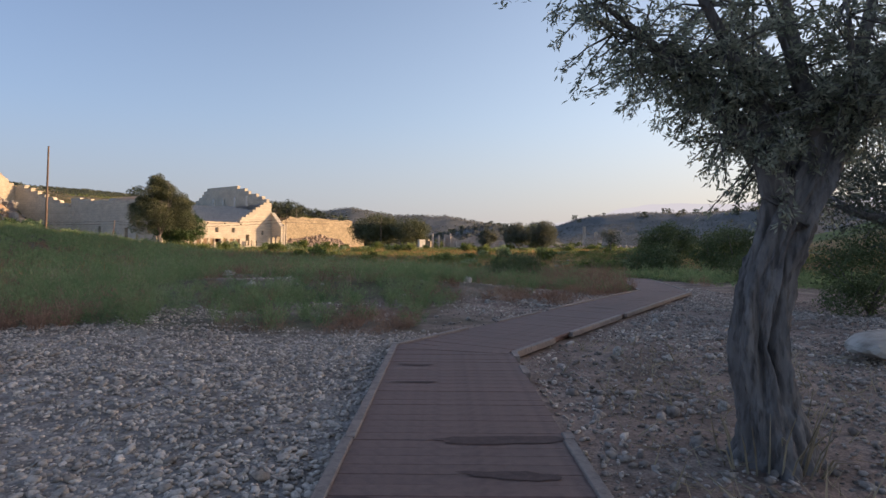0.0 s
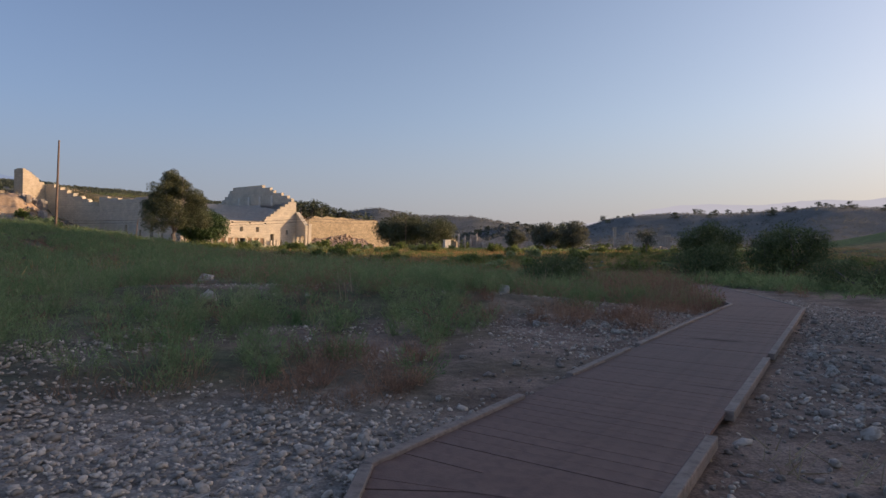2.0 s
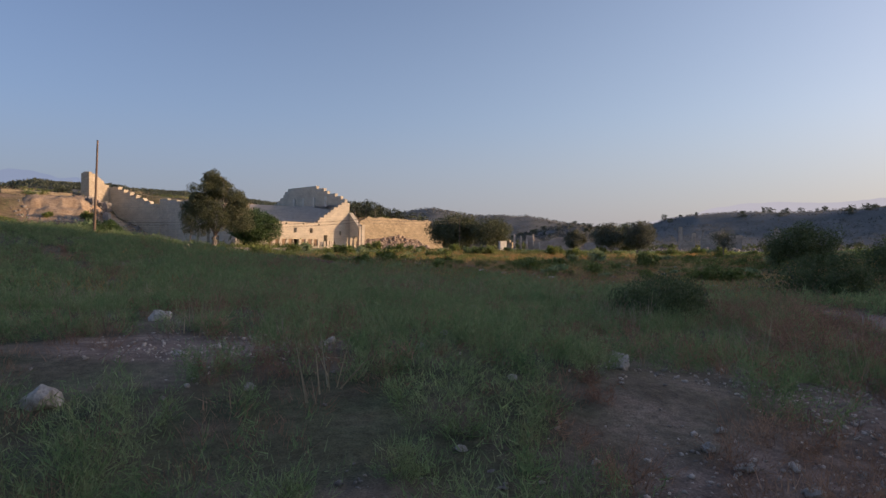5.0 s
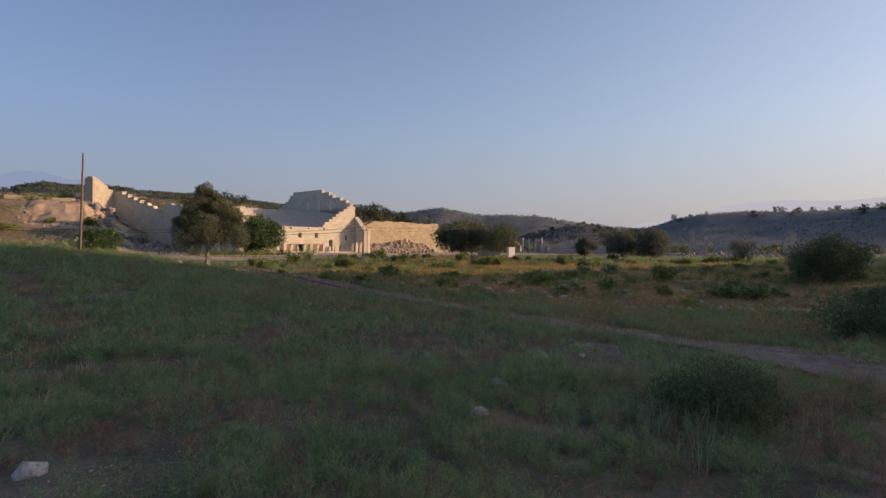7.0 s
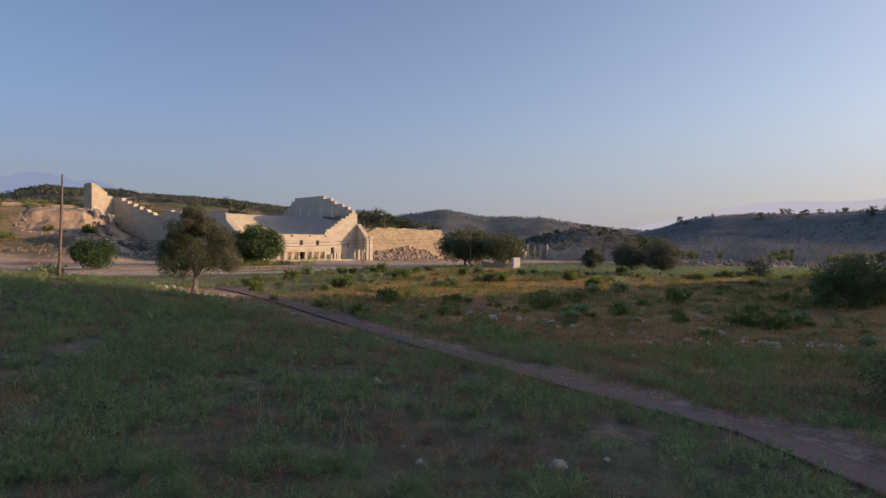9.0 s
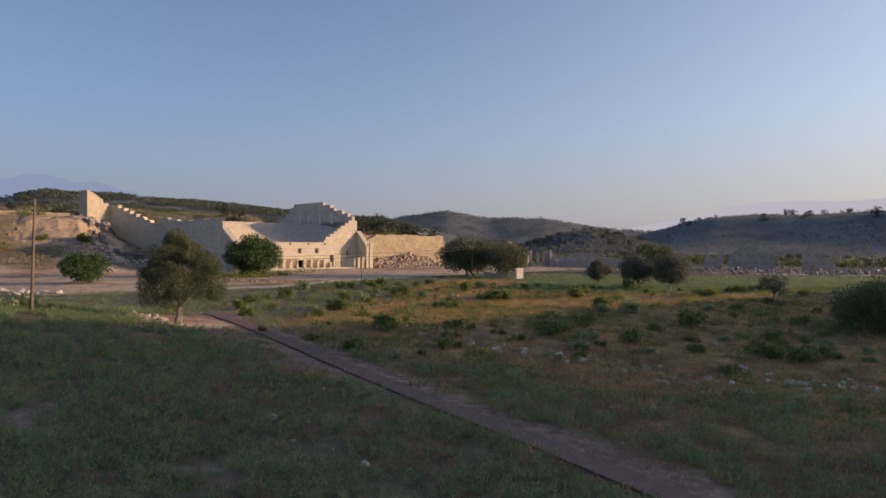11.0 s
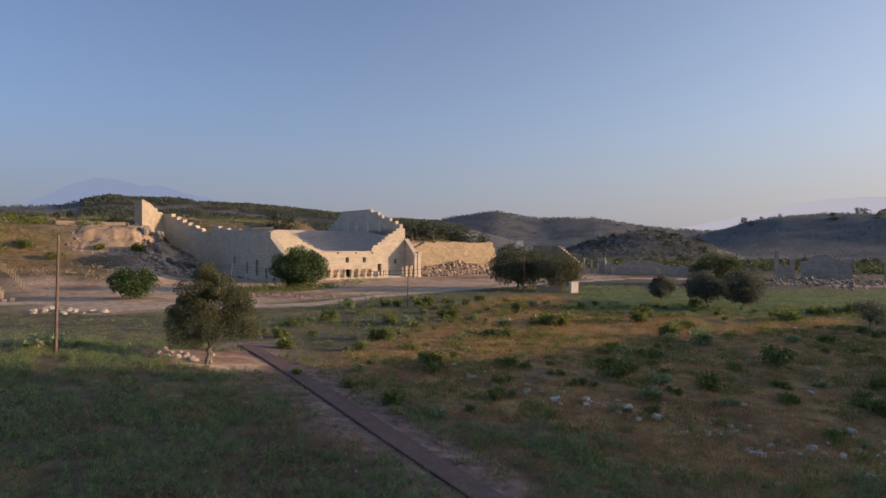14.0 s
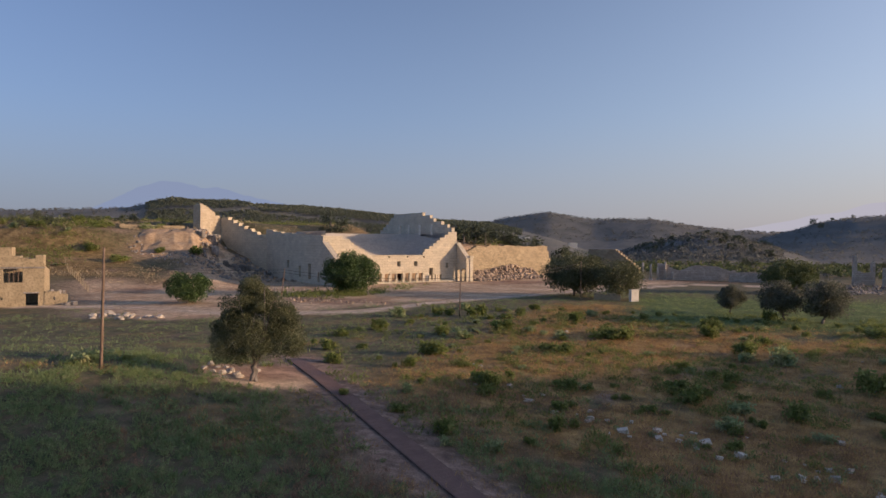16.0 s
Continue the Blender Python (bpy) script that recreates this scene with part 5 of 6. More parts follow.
def dry_chance(x, y):
    pebble, bare, dry, dirt, meadow, road = cover(x, y)
    patch = sstep(0.56, 0.68, fnoise(x, y, 3.6, 43))
    return np.clip(np.maximum(patch * 0.8 * (x > -18) * (1 - (x > 4) * (y < 45)), dry) * (1 - dirt) * (1 - meadow) * (1 - pebble), 0, 1)


def left_side(x, y):
    off = x - np.interp(y, [8.95, 20.3, 24], [-0.25, 5.8, 6.6])
    return 1 - (off > 0) * sstep(7.5, 5.5, off) * (y < 23)


def tuft(x, y):
    """Thin tufts on the bare strip by the boardwalk."""
    return left_side(x, y) * sstep(0.5, 0.62, fnoise(x, y, 1.8, 47)) * (y > 10) * (y < 30)


def near(x, y, a, b):
    d = dist_line(x, y, TRACK)
    return sstep(b, a, d)


plumes("green_weeds", M_GRASS, "soft feathery green weeds in tufts", 1250, (-16, 9, 9.5, 34), lambda x, y: green_chance(x, y) * near(x, y, 9, 13), 13, 34, 0.55, 0.75, 0.075, 81, 0.42, 0.05)
plumes("green_weeds", M_GRASS, "soft green weeds of the open field in tufts", 5600, (-46, 26, 9.5, 66), lambda x, y: green_chance(x, y) * (1 - near(x, y, 9, 12)), 9, 9, 0.62, 0.8, 0.16, 82, 0.5, 0.075)
weeds("green_weeds", M_GRASS, "low green weeds over the far field", 6500, (-105, 75, 55, 190), lambda x, y: green_chance(x, y), 14, 0.4, 0.6, 0.26, 83, slim=0.06)
weeds("dry_grass", M_RUST, "brown dry grass among the weeds", 420, (-12, 10, 9, 34), lambda x, y: np.maximum(dry_chance(x, y), 0.5 * tuft(x, y)) * near(x, y, 9, 13), 110, 0.36, 0.26, 0.13, 84, slim=0.018)
weeds("dry_grass", M_DRY, "rust-brown dry grass of the field", 18000, (-50, 60, 14, 150), lambda x, y: dry_chance(x, y) * (1 - near(x, y, 9, 12)), 16, 0.42, 0.6, 0.22, 85, slim=0.055)
plumes("dry_grass", M_RUST, "faded brown plants in the gaps between weeds", 2000, (-34, 9, 14, 62), lambda x, y: (1 - 0.8 * green_chance(x, y)) * sstep(0.48, 0.6, fnoise(x, y, 2.6, 79)) * (1 - cover(x, y)[1]) * left_side(x, y), 10, 8, 0.5, 0.6, 0.12, 96, 0.4, 0.05)
plumes("dry_grass", M_RUST, "rusty dead plants at the edge of the pebbles", 70, (-10, -5.6, 9.3, 11.8), lambda x, y: 0 * x + 0.9, 12, 24, 0.5, 0.6, 0.08, 99, 0.3, 0.045)
plumes("dry_grass", M_RUST, "tall rusty plants beside the boardwalk", 130, (2.6, 6.8, 20.5, 33), lambda x, y: 0 * x + 0.9, 12, 22, 0.75, 0.6, 0.1, 97, 0.35, 0.05)
plumes("green_weeds", M_GRASS, "green weeds beside the boardwalk", 110, (1.0, 7.0, 21.5, 36), lambda x, y: 0 * x + 0.9, 12, 26, 0.6, 0.75, 0.1, 98, 0.5, 0.05)
plumes("dry_grass", M_RUST, "thin rusty tufts on bare earth", 190, (-5, 7, 10.8, 25), lambda x, y: tuft(x, y) * cover(x, y)[1], 12, 24, 0.36, 0.8, 0.07, 87, 0.42, 0.045)
plumes("green_weeds", M_GRASS, "small green tufts on bare earth", 120, (-5, 7, 11.0, 25), lambda x, y: left_side(x, y) * tuft(x + 9, y + 5) * cover(x, y)[1], 13, 34, 0.45, 0.85, 0.075, 88, 0.5, 0.05)
weeds("dry_grass", M_RUST, "dark rusty patches of dead plants", 5200, (-24, 42, 44, 80), lambda x, y: sstep(0.42, 0.55, fnoise(x, y, 6, 71)) * (1 - cover(x, y)[1]), 22, 0.6, 0.5, 0.17, 93, slim=0.05)
weeds("low_shrubs", M_FIELDSHRUB, "low yellow-green shrubs dotted over dry grass", 2400, (-50, 45, 56, 142), lambda x, y: (0.25 + 0.75 * cover(x, y)[2]) * sstep(0.44, 0.56, fnoise(x, y, 5, 59)) * (1 - cover(x, y)[3]), 44, 0.6, 0.5, 0.22, 90, slim=0.12)
plumes("green_weeds", M_TUFT, "pale feathery tufts standing above the weeds", 420, (-18, 8, 12, 46), lambda x, y: green_chance(x, y) * sstep(0.4, 0.55, fnoise(x, y, 1.2, 73)), 10, 20, 0.55, 0.6, 0.085, 94, 0.5, 0.045)
plumes("green_weeds", M_GRASS, "soft tufts over the grassy mound", 3000, (-52, 20, 30, 76), lambda x, y: green_chance(x, y) * sstep(0.35, 0.55, fnoise(x, y, 2.0, 75)), 8, 8, 0.6, 0.8, 0.19, 95, 0.6, 0.08)
weeds("dry_litter", M_STRAW, "dead twigs and straw strewn under the olive tree", 520, (1.0, 8, 2.6, 10), lambda x, y: cover(x, y)[1] * 0.8, 5, 0.06, 0.2, 0.2, 89, up=0.05, slim=0.02)
weeds("straw_stalks", M_STRAW, "pale dead stalks standing in the weeds", 170, (-16, 5, 17, 44), lambda x, y: 0.5 * sstep(0.45, 0.6, fnoise(x, y, 3, 67)), 12, 0.3, 0.14, 0.5, 86, up=3.2, slim=0.016)

def slope_chance(x, y):
    c = cover(x, y)
    return (1 - c[3]) * sstep(0.3, 0.55, fnoise(x, y, 12, 63))


weeds("dry_grass", M_STRAW, "tall faded grass on the hill by the theatre", 2400, (-290, -70, 140, 290), slope_chance, 14, 1.1, 1.6, 0.6, 91, slim=0.09)
weeds("low_shrubs", M_FIELDSHRUB, "yellow-green scrub on the hill by the theatre", 6500, (-290, -70, 140, 290), lambda x, y: slope_chance(x + 40, y), 22, 1.5, 1.6, 0.5, 92, slim=0.14)

# green shrubs of the field
def shrub_kind(seed, mat_):
    rng = np.random.default_rng(seed)
    c = [(rng.uniform(-0.35, 0.35), rng.uniform(-0.35, 0.35), rng.uniform(0.12, 0.42)) for _ in range(14)]
    me = leaf_mesh("foliage", c, (0.24, 0.24, 0.22), 440, 0.18, rng)
    me.materials.append(mat_)
    ob = tagged(new("shrub"), "low rounded green shrub in dry grass", "shrub", "field shrubs")
    link_mesh("foliage", me, None, ob)
    bm = bmesh.new()
    for k in range(5):
        tube_rings(bm, [Vector((0, 0, -0.1)), Vector((rng.uniform(-0.2, 0.2), rng.uniform(-0.2, 0.2), 0.35))], [0.02, 0.008], 5)
    part("stems", bm, M_BARK, ob)
    return ob


kinds = [shrub_kind(200 + k, (M_FIELDSHRUB, M_FIELDSHRUB, M_FIELDSHRUB, M_TUFT)[k % 4]) for k in range(4)]
rr = random.Random(17)
spots = [(rr.uniform(-48, 42), rr.uniform(64, 138)) for _ in range(240)]
spots = [q for q in spots if math.hypot(q[0] + 39, q[1] - 72) > 9]
spots += [(rr.uniform(-22, 24), rr.gauss(80, 4)) for _ in range(24)]
slope = [from_uv(rr.uniform(-150, -22), rr.uniform(40, 130)) for _ in range(70)]
for k, (x, y) in enumerate(spots + [(p.x, p.y) for p in slope]):
    s = rr.uniform(2.0, 4.5) if y > 150 else rr.uniform(0.6, 1.0) * rr.choice((1, 1, 1.6, 2.4)) * (1.25 if y > 90 else 1)
    m = pose(x, y, ground_at(x, y), 0, 0, rr.uniform(0, 360)) @ Matrix.Diagonal((s * rr.uniform(0.9, 1.5), s, s * rr.uniform(0.8, 1.25), 1))
    if k < 4:
        kinds[k].matrix_basis = m
    else:
        copy_thing(kinds[k % 4], m).matrix_basis = m

# ---- rubble heap under the long wall ----
def block_heap(name, n, place, size, seed, material, label, category):
    rng = np.random.default_rng(seed)
    bv = np.array([(x, y, z) for z in (-0.5, 0.5) for y in (-0.5, 0.5) for x in (-0.5, 0.5)])
    bf = np.array(((0, 2, 3, 1), (4, 5, 7, 6), (0, 1, 5, 4), (1, 3, 7, 5), (3, 2, 6, 7), (2, 0, 4, 6)))
    V, F = [], []
    for k in range(n):
        x, y, up = place(rng)
        s = size * math.exp(rng.normal(0, 0.35))
        m = np.array(Euler(rng.normal(0, 0.5, 3) + np.array([0, 0, rng.uniform(0, 6)])).to_matrix())
        q = (bv * (1 + 0.25 * (rng.random((8, 3)) - 0.5)) * s * rng.uniform(0.6, 1.3, 3)) @ m.T
        V.append(q + np.array([x, y, ground_at(x, y) + up + 0.2 * s]))
        F.append(bf + 8 * k)
    return tagged(link_mesh(name, np_mesh(name, np.concatenate(V), np.concatenate(F)), material), label, category, kind="stuff")


def along_wall(rng):
    u = rng.uniform(50, 82)
    v = rng.normal(-2.5, 1.6)
    p = from_uv(u, v + 0.11 * (u - 46))
    return p.x, p.y, max(0, 4.6 - abs(v + 0.5) * 1.0 - 0.1 * abs(u - 68)) * rng.random()


block_heap("rubble_heap", 2000, along_wall, 0.62, 301, M_RUBBLE, "heap of broken reddish stones at the wall's foot", "rubble")
block_heap("ruin_blocks", 900, lambda rng: (rng.uniform(30, 125), rng.normal(216, 12), max(0, rng.normal(0.2, 0.5))), 0.42, 302, M_RUIN, "spread of tumbled grey building blocks", "rubble")
M_OUTCROP = mat("tan_rock", (0.42, 0.31, 0.205), (0.56, 0.43, 0.3), 0.4, (0.3, 0.2, 0.13), 2, 0.95, 0.6, 4, island=0.2)


def rock_bank():
    """A steep rough bank of bare rock, its edges sunk into the hill."""
    D, A = np.meshgrid(np.linspace(229, 254, 60), np.linspace(-5, 27, 76))
    px, py = -0.68 * D + 0.73 * A, 0.73 * D + 0.68 * A
    z = np.interp(D + 3.5 * (fnoise(px, py, 9, 91) - 0.5), [229, 237, 239.5, 241, 243.5, 250, 254], [6.6, 9.6, 12.0, 12.6, 16.0, 17.2, 17.4])
    z = z + 1.5 * np.abs(fnoise(px, py, 5, 93, 4) - 0.5) * 2 + 0.5 * (fnoise(px, py, 1.5, 95, 2) - 0.5)
    rim = np.minimum(np.minimum(D - 229, 254 - D) / 4, np.minimum(A + 5, 27 - A) / 5)
    z = z - 2.5 * (1 - sstep(0, 1, rim)) - 0.4 - 7.5 * sstep(13, 25, A + 5 * (fnoise(px, py, 4, 99) - 0.5))
    k = np.arange(D.size).reshape(D.shape)
    F = np.stack([k[:-1, :-1], k[1:, :-1], k[1:, 1:], k[:-1, 1:]], -1).reshape(-1, 4)
    return tagged(link_mesh("rock_bank", np_mesh("rock_bank", np.stack([px.ravel(), py.ravel(), z.ravel()], 1), F), M_OUTCROP), "rough tan rock bank below the ruined tower", "rock")


rock_bank()
block_heap("terrace_stones", 500, lambda rng: (rng.uniform(-168, -128), rng.uniform(170, 203), -0.1), 0.5, 306, M_RUIN, "grey stones scattered over the terraces", "rubble")
block_heap("ruin_blocks", 220, lambda rng: (rng.normal(-136, 12), rng.normal(188, 7), 0.0), 0.55, 303, M_RUBBLE, "scattered old blocks on the terrace", "rubble")
block_heap("ruin_blocks", 150, lambda rng: (rng.normal(-70, 7), rng.normal(136, 2), 0.0), 0.24, 304, M_RUBBLE, "red earth and stones before the fig tree", "rubble")

# ---- far ruins ----
M_PALERUIN = ashlar("pale_ruin_stone", (0.46, 0.4, 0.35), (0.56, 0.5, 0.44), (0.36, 0.31, 0.27), 1.2, 0.6, 0.8, 0.8)

def ruin_wall(x, y, length, height, rz, seed, label, material=M_OLDSTONE):
    o = empty("ruin_wall", (x, y, ground_at(x, y)), label, "ruin", "far ruins", rz=rz)
    wall("masonry", "x", -length / 2, length / 2, -0.6, 0.6, -0.6, lambda s: height * (0.45 + 0.75 * float(vnoise(np.array([s]), np.array([0.0]), length * 0.22, seed)[0])), [], material, o, step=1.0)
    return o


ruin_wall(1.0, 255.0, 25, 6.4, 6, 1, "long broken wall of pale grey stone", M_PALERUIN)
ruin_wall(22.0, 250.0, 22, 2.8, -4, 2, "low broken wall of pale grey stone", M_PALERUIN)
ruin_wall(48.7, 251.0, 6, 8.0, 10, 3, "standing ruin of orange-lit masonry", M_PALERUIN)
ruin_wall(60.0, 248.0, 14, 7.4, -12, 4, "standing ruin with broken arches", M_PALERUIN)
ruin_wall(79.0, 242.0, 10, 8.2, 5, 5, "standing ruin of brown masonry", M_PALERUIN)
for k, (x, h) in enumerate(((-16, 6.0), (-13.5, 5.4), (-11.2, 4.2), (-8.8, 6.2), (-6.4, 3.0))):
    c = empty("stone_column", on_ground(x, 251.0 + 0.6 * k), "broken standing grey column", "column", "columns")
    bm = bmesh.new()
    tube_rings(bm, [Vector((0, 0, -0.3)), Vector((0, 0, h * 0.5)), Vector((0, 0, h))], [0.42, 0.4, 0.36], 12)
    part("shaft", bm, M_ROCK, c, "", True)
    bm = bmesh.new()
    box(bm, -0.6, 0.6, -0.6, 0.6, -0.3, 0.35)
    part("base", bm, M_ROCK, c)

# row of fence posts beside the plaza
for k in range(12):
    px_, py_ = -133.3 - 32.3 * k / 11, 131.6 + 18.4 * k / 11
    bm = bmesh.new()
    box(bm, -0.09, 0.09, -0.09, 0.09, -0.4, 1.75)
    bmesh.ops.bevel(bm, geom=bm.edges, offset=0.02, segments=1, affect="EDGES")
    tagged(part("fence_post", bm, M_PLASTER), "short pale fence post in bare earth", "fence post", "fence posts").matrix_basis = pose(*on_ground(px_, py_), 2 * math.sin(k * 3), 2 * math.cos(k * 5), 35)

# small white wall under the olives
white = empty("white_block", on_ground(-13.3, 161.5), "small whitewashed block wall under olive trees", "wall", rz=40)
bm = bmesh.new()
box(bm, -0.9, 0.9, -0.4, 0.4, -0.3, 2.3)
part("wall_face", bm, M_WHITE, white)
bm = bmesh.new()
box(bm, -1.05, 1.05, -0.5, 0.5, 2.3, 2.45)
part("cap", bm, M_WHITE, white)
low = empty("low_wall", on_ground(-18.5, 162.5), "low pale plastered wall behind olive trunks", "wall", rz=8)
wall("wall_face", "x", -3.0, 2.4, -0.3, 0.3, -0.4, lambda q: 1.3 + 0.2 * math.sin(q * 2), [], M_PLASTER, low, step=0.9)

# low excavated foundation walls on the terrace below the stepped wall
rr = random.Random(41)
for k in range(13):
    s_, d_ = 1 + 1.4 * k, 3.5 + rr.uniform(0, 15)
    p = from_uv(-0.6 - 0.49 * s_ - 0.87 * d_, 50 + 0.87 * s_ - 0.49 * d_)
    o = empty("foundation_wall", on_ground(p.x, p.y), "low excavated foundation wall of grey stone", "stone wall", "foundations", rz=rr.uniform(160, 200) - 18)
    wall("masonry", "x", -rr.uniform(2, 6), rr.uniform(2, 6), -0.5, 0.5, -2.2, lambda q: 0.45 + 0.3 * math.sin(q * 1.7), [], M_RUIN, o, step=1.0)

# ---- ruined house ----
house = empty("ruined_house", (-113.8, 111.9, ground_at(-113.8, 111.9)), "two-storey roofless ochre house with an open doorway", "house", rz=48.6)
wall("front_wall", "x", -16.0, -3.6, 0.0, 0.5, -0.6, lambda s: 7.4 + 0.5 * (s > -7), [(-9.8, -7.0, 4.4, 7.0), (-6.6, -4.6, 0.0, 2.3), (-10.4, -10.0, 1.2, 1.7)], M_PLASTER, house)
wall("side_wall", "y", 0.5, 8.0, -4.1, -3.6, -0.6, lambda s: 7.6 - 0.15 * s, [], M_PLASTER, house)
wall("annex_wall", "x", -3.58, 0.0, -0.1, 0.4, -0.6, lambda s: 2.6 if s < -1.5 else 2.1, [(-2.2, -1.9, 1.0, 1.6)], M_PLASTER, house)
wall("annex_side", "y", 0.4, 5.0, -0.5, 0.0, -0.6, lambda s: 2.0, [], M_PLASTER, house)
wall("upper_ruin", "x", -16.0, -3.8, 0.1, 4.0, 7.42, lambda s: (10.2 if s < -8.2 else 8.3) + 2.0 * float(vnoise(np.array([s]), np.array([3.0]), 2.0, 7)[0]), [], M_PLASTER, house)
for k in range(3):
    bm = bmesh.new()
    box(bm, -9.15 + 0.7 * k, -9.05 + 0.7 * k, 0.18, 0.26, 4.4, 7.0)
    part("window_bar", bm, M_POLE, house, "dark upright bar in the window opening")
bm = bmesh.new()
box(bm, -16.1, -3.5, -0.16, -0.01, 7.0, 7.3)
part("floor_slab", bm, M_RUIN, house, "grey edge of the upper floor slab")
bm = bmesh.new()
box(bm, -6.9, -4.3, -0.12, -0.01, 2.32, 2.6)
part("lintel", bm, M_RUIN, house, "grey lintel over the doorway")
for k in range(9):
    bm = bmesh.new()
    q = -3.2 + 0.62 * k
    box(bm, q, q + 0.45, 0.05 + 0.2 * (k % 3), 0.5 + 0.2 * (k % 3), 1.95, 2.75 + 0.25 * math.sin(k * 2.3)) if k < 5 else box(bm, q - 0.6, q + 0.1, -1.6 + 0.3 * (k % 2), -0.9 + 0.3 * (k % 2), -0.3, 0.55 + 0.15 * math.sin(k))
    part("rubble_block", bm, M_RUIN, house, "loose pale block from the fallen wall")
bm = bmesh.new()
box(bm, -15.5, -4.15, 7.2, 7.7, -0.6, 6.8)
part("back_wall", bm, M_PLASTER, house)

# ---- cables ----
def cable(a, b, sag):
    a, b = Vector(a), Vector(b)
    bm = bmesh.new()
    tube_rings(bm, [a.lerp(b, k / 14) - Vector((0, 0, sag * 4 * (k / 14) * (1 - k / 14))) for k in range(15)], [0.028] * 15, 5)
    tagged(part("cable", bm, M_WIRE), "thin dark overhead cable between poles", "cable", "cables")


for dz in (0.2, 0.8):
    cable((-83.4, 138.6, 6.9 - dz), (-38.2, 124, 7.0 - dz), 0.8)
    cable((-38.2, 124, 7.0 - dz), (-23.9, 160.0, 8.7 - dz), 0.5)
    cable((-150.0, 128.0, 8.5 - dz), (-83.4, 138.6, 6.9 - dz), 1.0)

# ---- trees of the middle distance ----
def far_tree_kind(seed, slim=1.0):
    rng = np.random.default_rng(seed)
    ob = tagged(new("tree"), "dark rounded tree far across the valley", "tree", "far trees")
    c = [(rng.uniform(-0.33, 0.33), rng.uniform(-0.33, 0.33), rng.uniform(0.14, 0.8)) for _ in range(22)]
    me = leaf_mesh("crown", c, (0.17, 0.17, 0.15), 700, 0.1, rng)
    me.materials.append(M_PINE)
    link_mesh("crown", me, None, ob)
    bm = bmesh.new()
    tube_rings(bm, [Vector((0, 0, -0.05)), Vector((0.02, 0, 0.3)), Vector((0, 0, 0.6))], [0.045, 0.035, 0.015], 6)
    part("trunk", bm, M_BARK, ob)
    return ob


fk = [far_tree_kind(400 + k) for k in range(4)]
rr = random.Random(23)
far_spots = []
for k in range(26):      # behind the theatre's far side and the long wall
    u = rr.uniform(48, 135)
    p = from_uv(u, rr.uniform(34, 70) - 0.1 * u)
    far_spots.append((p.x, p.y, rr.uniform(5, 8.5)))
far_spots += [(-81, 269, 8.5), (-77, 272, 7.5), (-86, 266, 7.0), (-71.6, 272, 6.0), (-62, 274, 12.5), (-58, 280, 10.0), (-50, 278, 13.0), (-45, 281, 12.0), (-66, 276, 8.0), (-38, 290, 10.0)]
p = from_uv(30, 66)
far_spots += [(p.x, p.y, 9.0), (p.x + 3, p.y + 4, 8)]
for k in range(34):      # valley floor
    far_spots.append((rr.uniform(-40, 170), rr.uniform(262, 450), rr.uniform(3, 6.5)))
for k in range(34):      # broad hill, single trees on the crest
    az = radians(rr.uniform(9, 34))
    r = rr.uniform(780, 930)
    far_spots.append((math.sin(az) * r, 28 + math.cos(az) * r, rr.uniform(5, 10)))
for k in range(60):      # low dark hill
    az, r = radians(rr.uniform(-4, 7)), rr.uniform(500, 640)
    far_spots.append((math.sin(az) * r, 28 + math.cos(az) * r, rr.uniform(4, 7)))
for k in range(90):      # slope left of the theatre
    p = from_uv(rr.uniform(-150, -15), rr.uniform(62, 170))
    far_spots.append((p.x, p.y, rr.uniform(1.4, 4.5)))
for k, (x, y, s) in enumerate(far_spots):
    m = pose(x, y, ground_at(x, y), 0, 0, rr.uniform(0, 360)) @ Matrix.Diagonal((s * rr.uniform(0.9, 1.5), s * rr.uniform(0.9, 1.5), s, 1))
    if k < 4:
        fk[k].matrix_basis = m
    else:
        copy_thing(fk[k % 4], m).matrix_basis = m

# woods on the long ridge and slopes
def woods(name, n, place, tall, seed, label, per=9, material=None):
    rng = np.random.default_rng(seed)
    P = np.array([place(rng) for _ in range(n)])
    P = np.column_stack([P, gz(P[:, 0], P[:, 1])])
    m = n * per
    s = np.repeat(tall * rng.uniform(0.6, 1.3, n), per)
    c = np.repeat(P, per, 0) + rng.normal(size=(m, 3)) * s[:, None] * np.array([0.32, 0.32, 0.2]) + np.stack([0 * s, 0 * s, s * 0.5], 1)
    d, e = rng.normal(size=(m, 3)), rng.normal(size=(m, 3))
    d /= np.linalg.norm(d, axis=1)[:, None]
    e = np.cross(d, e)
    e /= np.linalg.norm(e, axis=1)[:, None]
    q = s[:, None] * 0.22
    V = np.stack([c - d * q, c + e * q, c + d * q, c - e * q], 1).reshape(-1, 3)
    return tagged(link_mesh(name, np_mesh(name, V, np.arange(m * 4).reshape(-1, 4)), material or M_HAZE_WOODS), label, "woods", kind="stuff")


def polar(rng, a0, a1, r0, r1):
    az, r = radians(rng.uniform(a0, a1)), rng.uniform(r0, r1)
    return math.sin(az) * r - 3, 28 + math.cos(az) * r


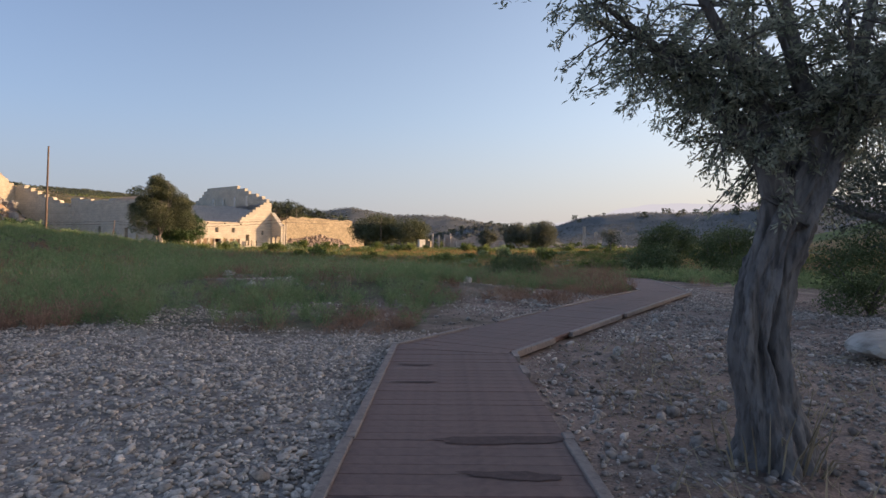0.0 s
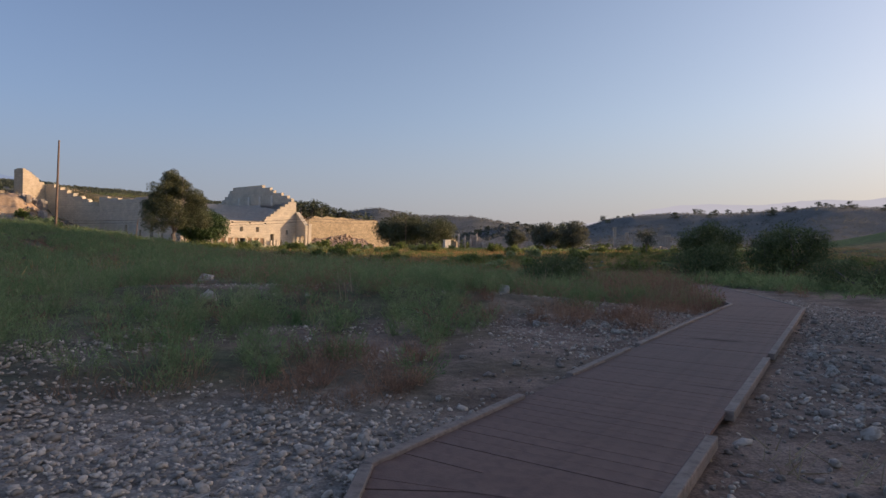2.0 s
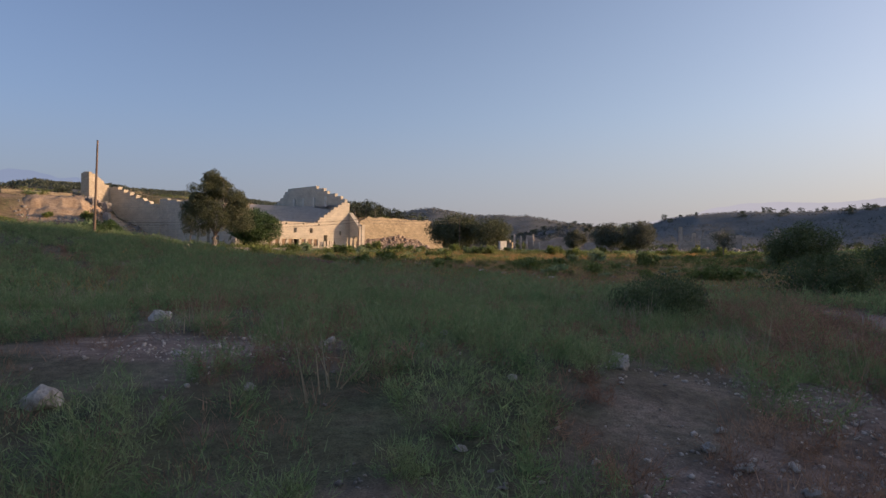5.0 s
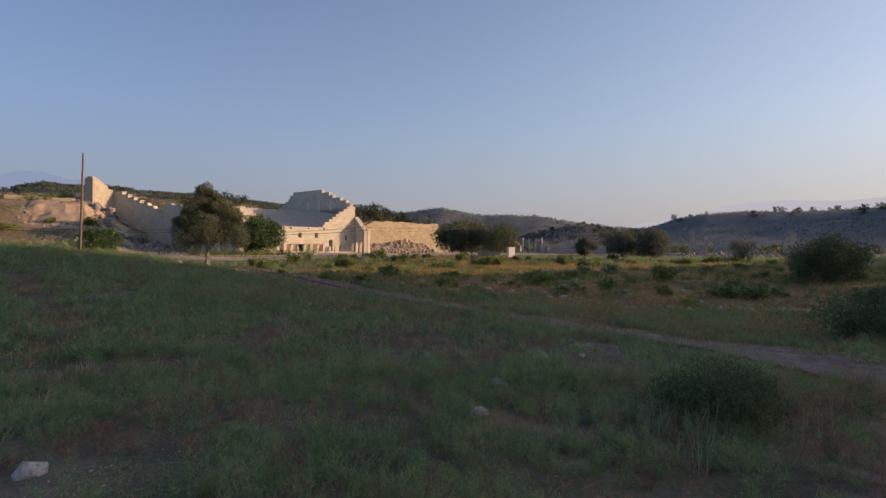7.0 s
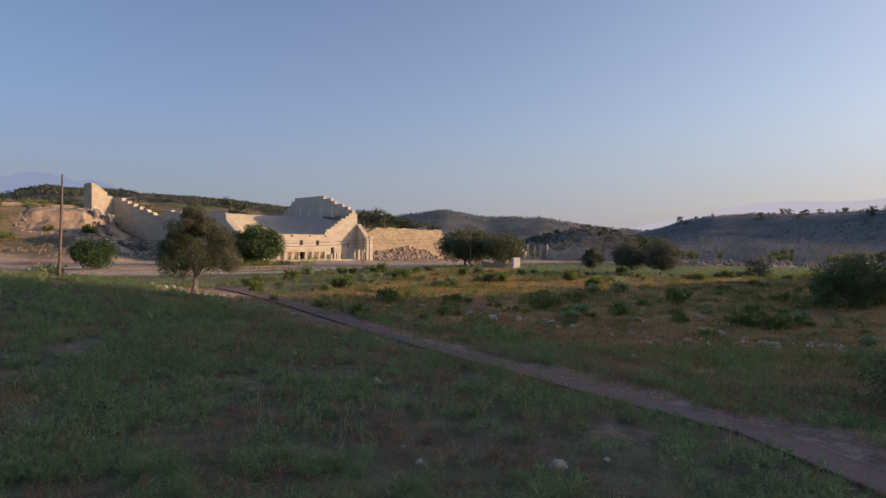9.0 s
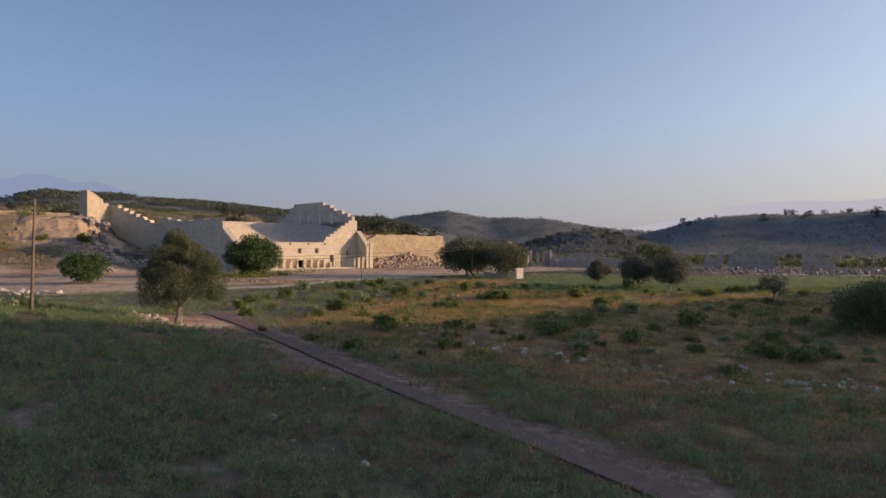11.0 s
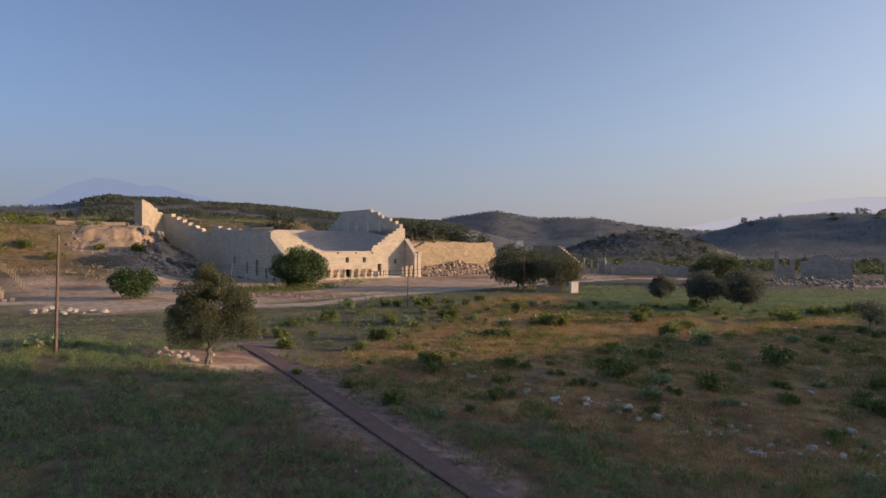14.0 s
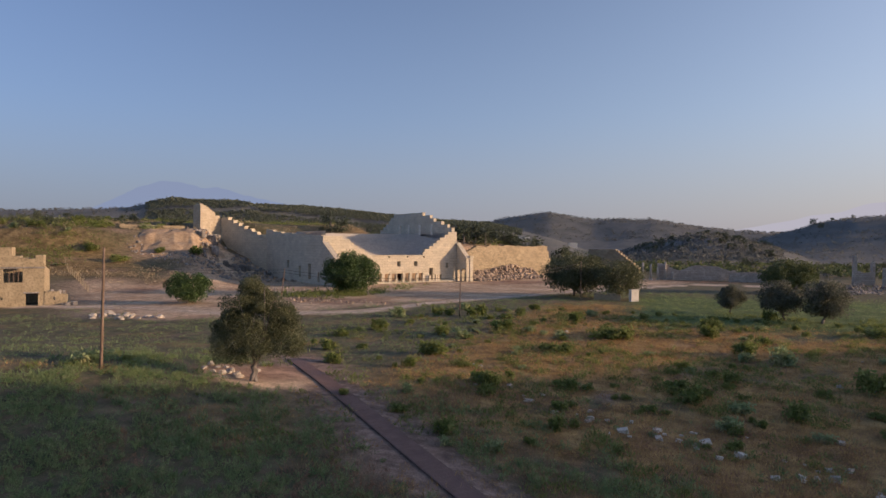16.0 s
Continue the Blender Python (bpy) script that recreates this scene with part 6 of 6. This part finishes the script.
woods("woods", 17000, lambda rng: polar(rng, -47.5, -14, 400, 680), 2.5, 501, "dark green woods covering the long ridge", 8, M_HAZE_FOREST)
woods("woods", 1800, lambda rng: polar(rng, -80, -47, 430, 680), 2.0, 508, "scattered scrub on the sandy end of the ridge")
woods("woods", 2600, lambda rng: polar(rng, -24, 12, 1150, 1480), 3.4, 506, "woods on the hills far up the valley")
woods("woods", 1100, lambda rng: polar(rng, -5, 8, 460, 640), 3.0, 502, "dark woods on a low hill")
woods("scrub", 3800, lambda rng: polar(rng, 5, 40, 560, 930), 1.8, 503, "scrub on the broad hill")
woods("scrub", 2600, lambda rng: polar(rng, -62, -6, 285, 450), 2.0, 504, "scrub on the slope beyond the theatre", 9, M_HAZE_FOREST)
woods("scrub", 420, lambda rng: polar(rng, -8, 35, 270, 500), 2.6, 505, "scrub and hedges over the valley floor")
woods("hedge", 800, lambda rng: polar(rng, -9, 28, 265, 430), 2.8, 507, "green hedges and reeds behind the meadow", 14, M_SHRUB)

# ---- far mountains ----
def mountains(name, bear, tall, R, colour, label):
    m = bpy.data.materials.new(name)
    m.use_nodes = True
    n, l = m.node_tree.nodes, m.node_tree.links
    # the strip glows by itself, its haze painted as an emission colour
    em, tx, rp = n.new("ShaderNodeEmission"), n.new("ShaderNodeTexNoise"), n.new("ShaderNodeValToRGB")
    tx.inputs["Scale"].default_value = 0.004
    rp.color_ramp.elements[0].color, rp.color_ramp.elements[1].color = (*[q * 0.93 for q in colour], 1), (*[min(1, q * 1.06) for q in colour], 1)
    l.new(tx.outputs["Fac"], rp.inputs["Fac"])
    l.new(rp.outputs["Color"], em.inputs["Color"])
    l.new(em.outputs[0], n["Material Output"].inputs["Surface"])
    a = np.linspace(bear[0], bear[-1], 160)
    h = np.interp(a, bear, tall) * (1 + 0.16 * (fnoise(a, a * 0, 3.0, 61, 4) - 0.5))
    A = np.radians(a)
    top = np.stack([np.sin(A) * R, np.cos(A) * R, h], 1)
    mid = np.stack([np.sin(A) * (R - 220), np.cos(A) * (R - 220), h * 0.45], 1)
    low = np.stack([np.sin(A) * (R - 400), np.cos(A) * (R - 400), 0 * h - 30], 1)
    k = np.arange(159)
    F = np.concatenate([np.stack([k + o, k + 1 + o, k + 161 + o, k + 160 + o], 1) for o in (0, 160)])
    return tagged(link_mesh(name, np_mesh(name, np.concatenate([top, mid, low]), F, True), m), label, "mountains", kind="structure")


mountains("backdrop_west", (-66, -57, -52, -49.3, -47.5, -46.2, -44.5, -43, -41.7, -39.5, -37.5, -34, -29, -21), (0, 60, 200, 320, 390, 425, 420, 385, 400, 350, 330, 250, 150, 50), 4300, (0.225, 0.315, 0.43), "pale blue far mountain, haze put into its glowing colour")
mountains("backdrop_east", (2, 8, 14, 18, 23, 27, 33, 40, 50), (100, 180, 290, 330, 300, 330, 350, 300, 200), 4600, (0.43, 0.47, 0.5), "faint pale far mountains, haze put into their glowing colour")

# small white houses far up the valley
for x, y, w in ((-133, 560, 9), (-96, 600, 7), (-60, 640, 8)):
    h = empty("white_house", on_ground(x, y), "tiny white house far up the valley", "house", "far houses", rz=20)
    bm = bmesh.new()
    box(bm, -w / 2, w / 2, -3, 3, -1, 4)
    part("walls", bm, M_WHITE, h)
    bm = bmesh.new()
    box(bm, -w / 2 - 0.3, w / 2 + 0.3, -3.3, 3.3, 4.0, 4.4)
    part("roof", bm, M_WHITE, h)
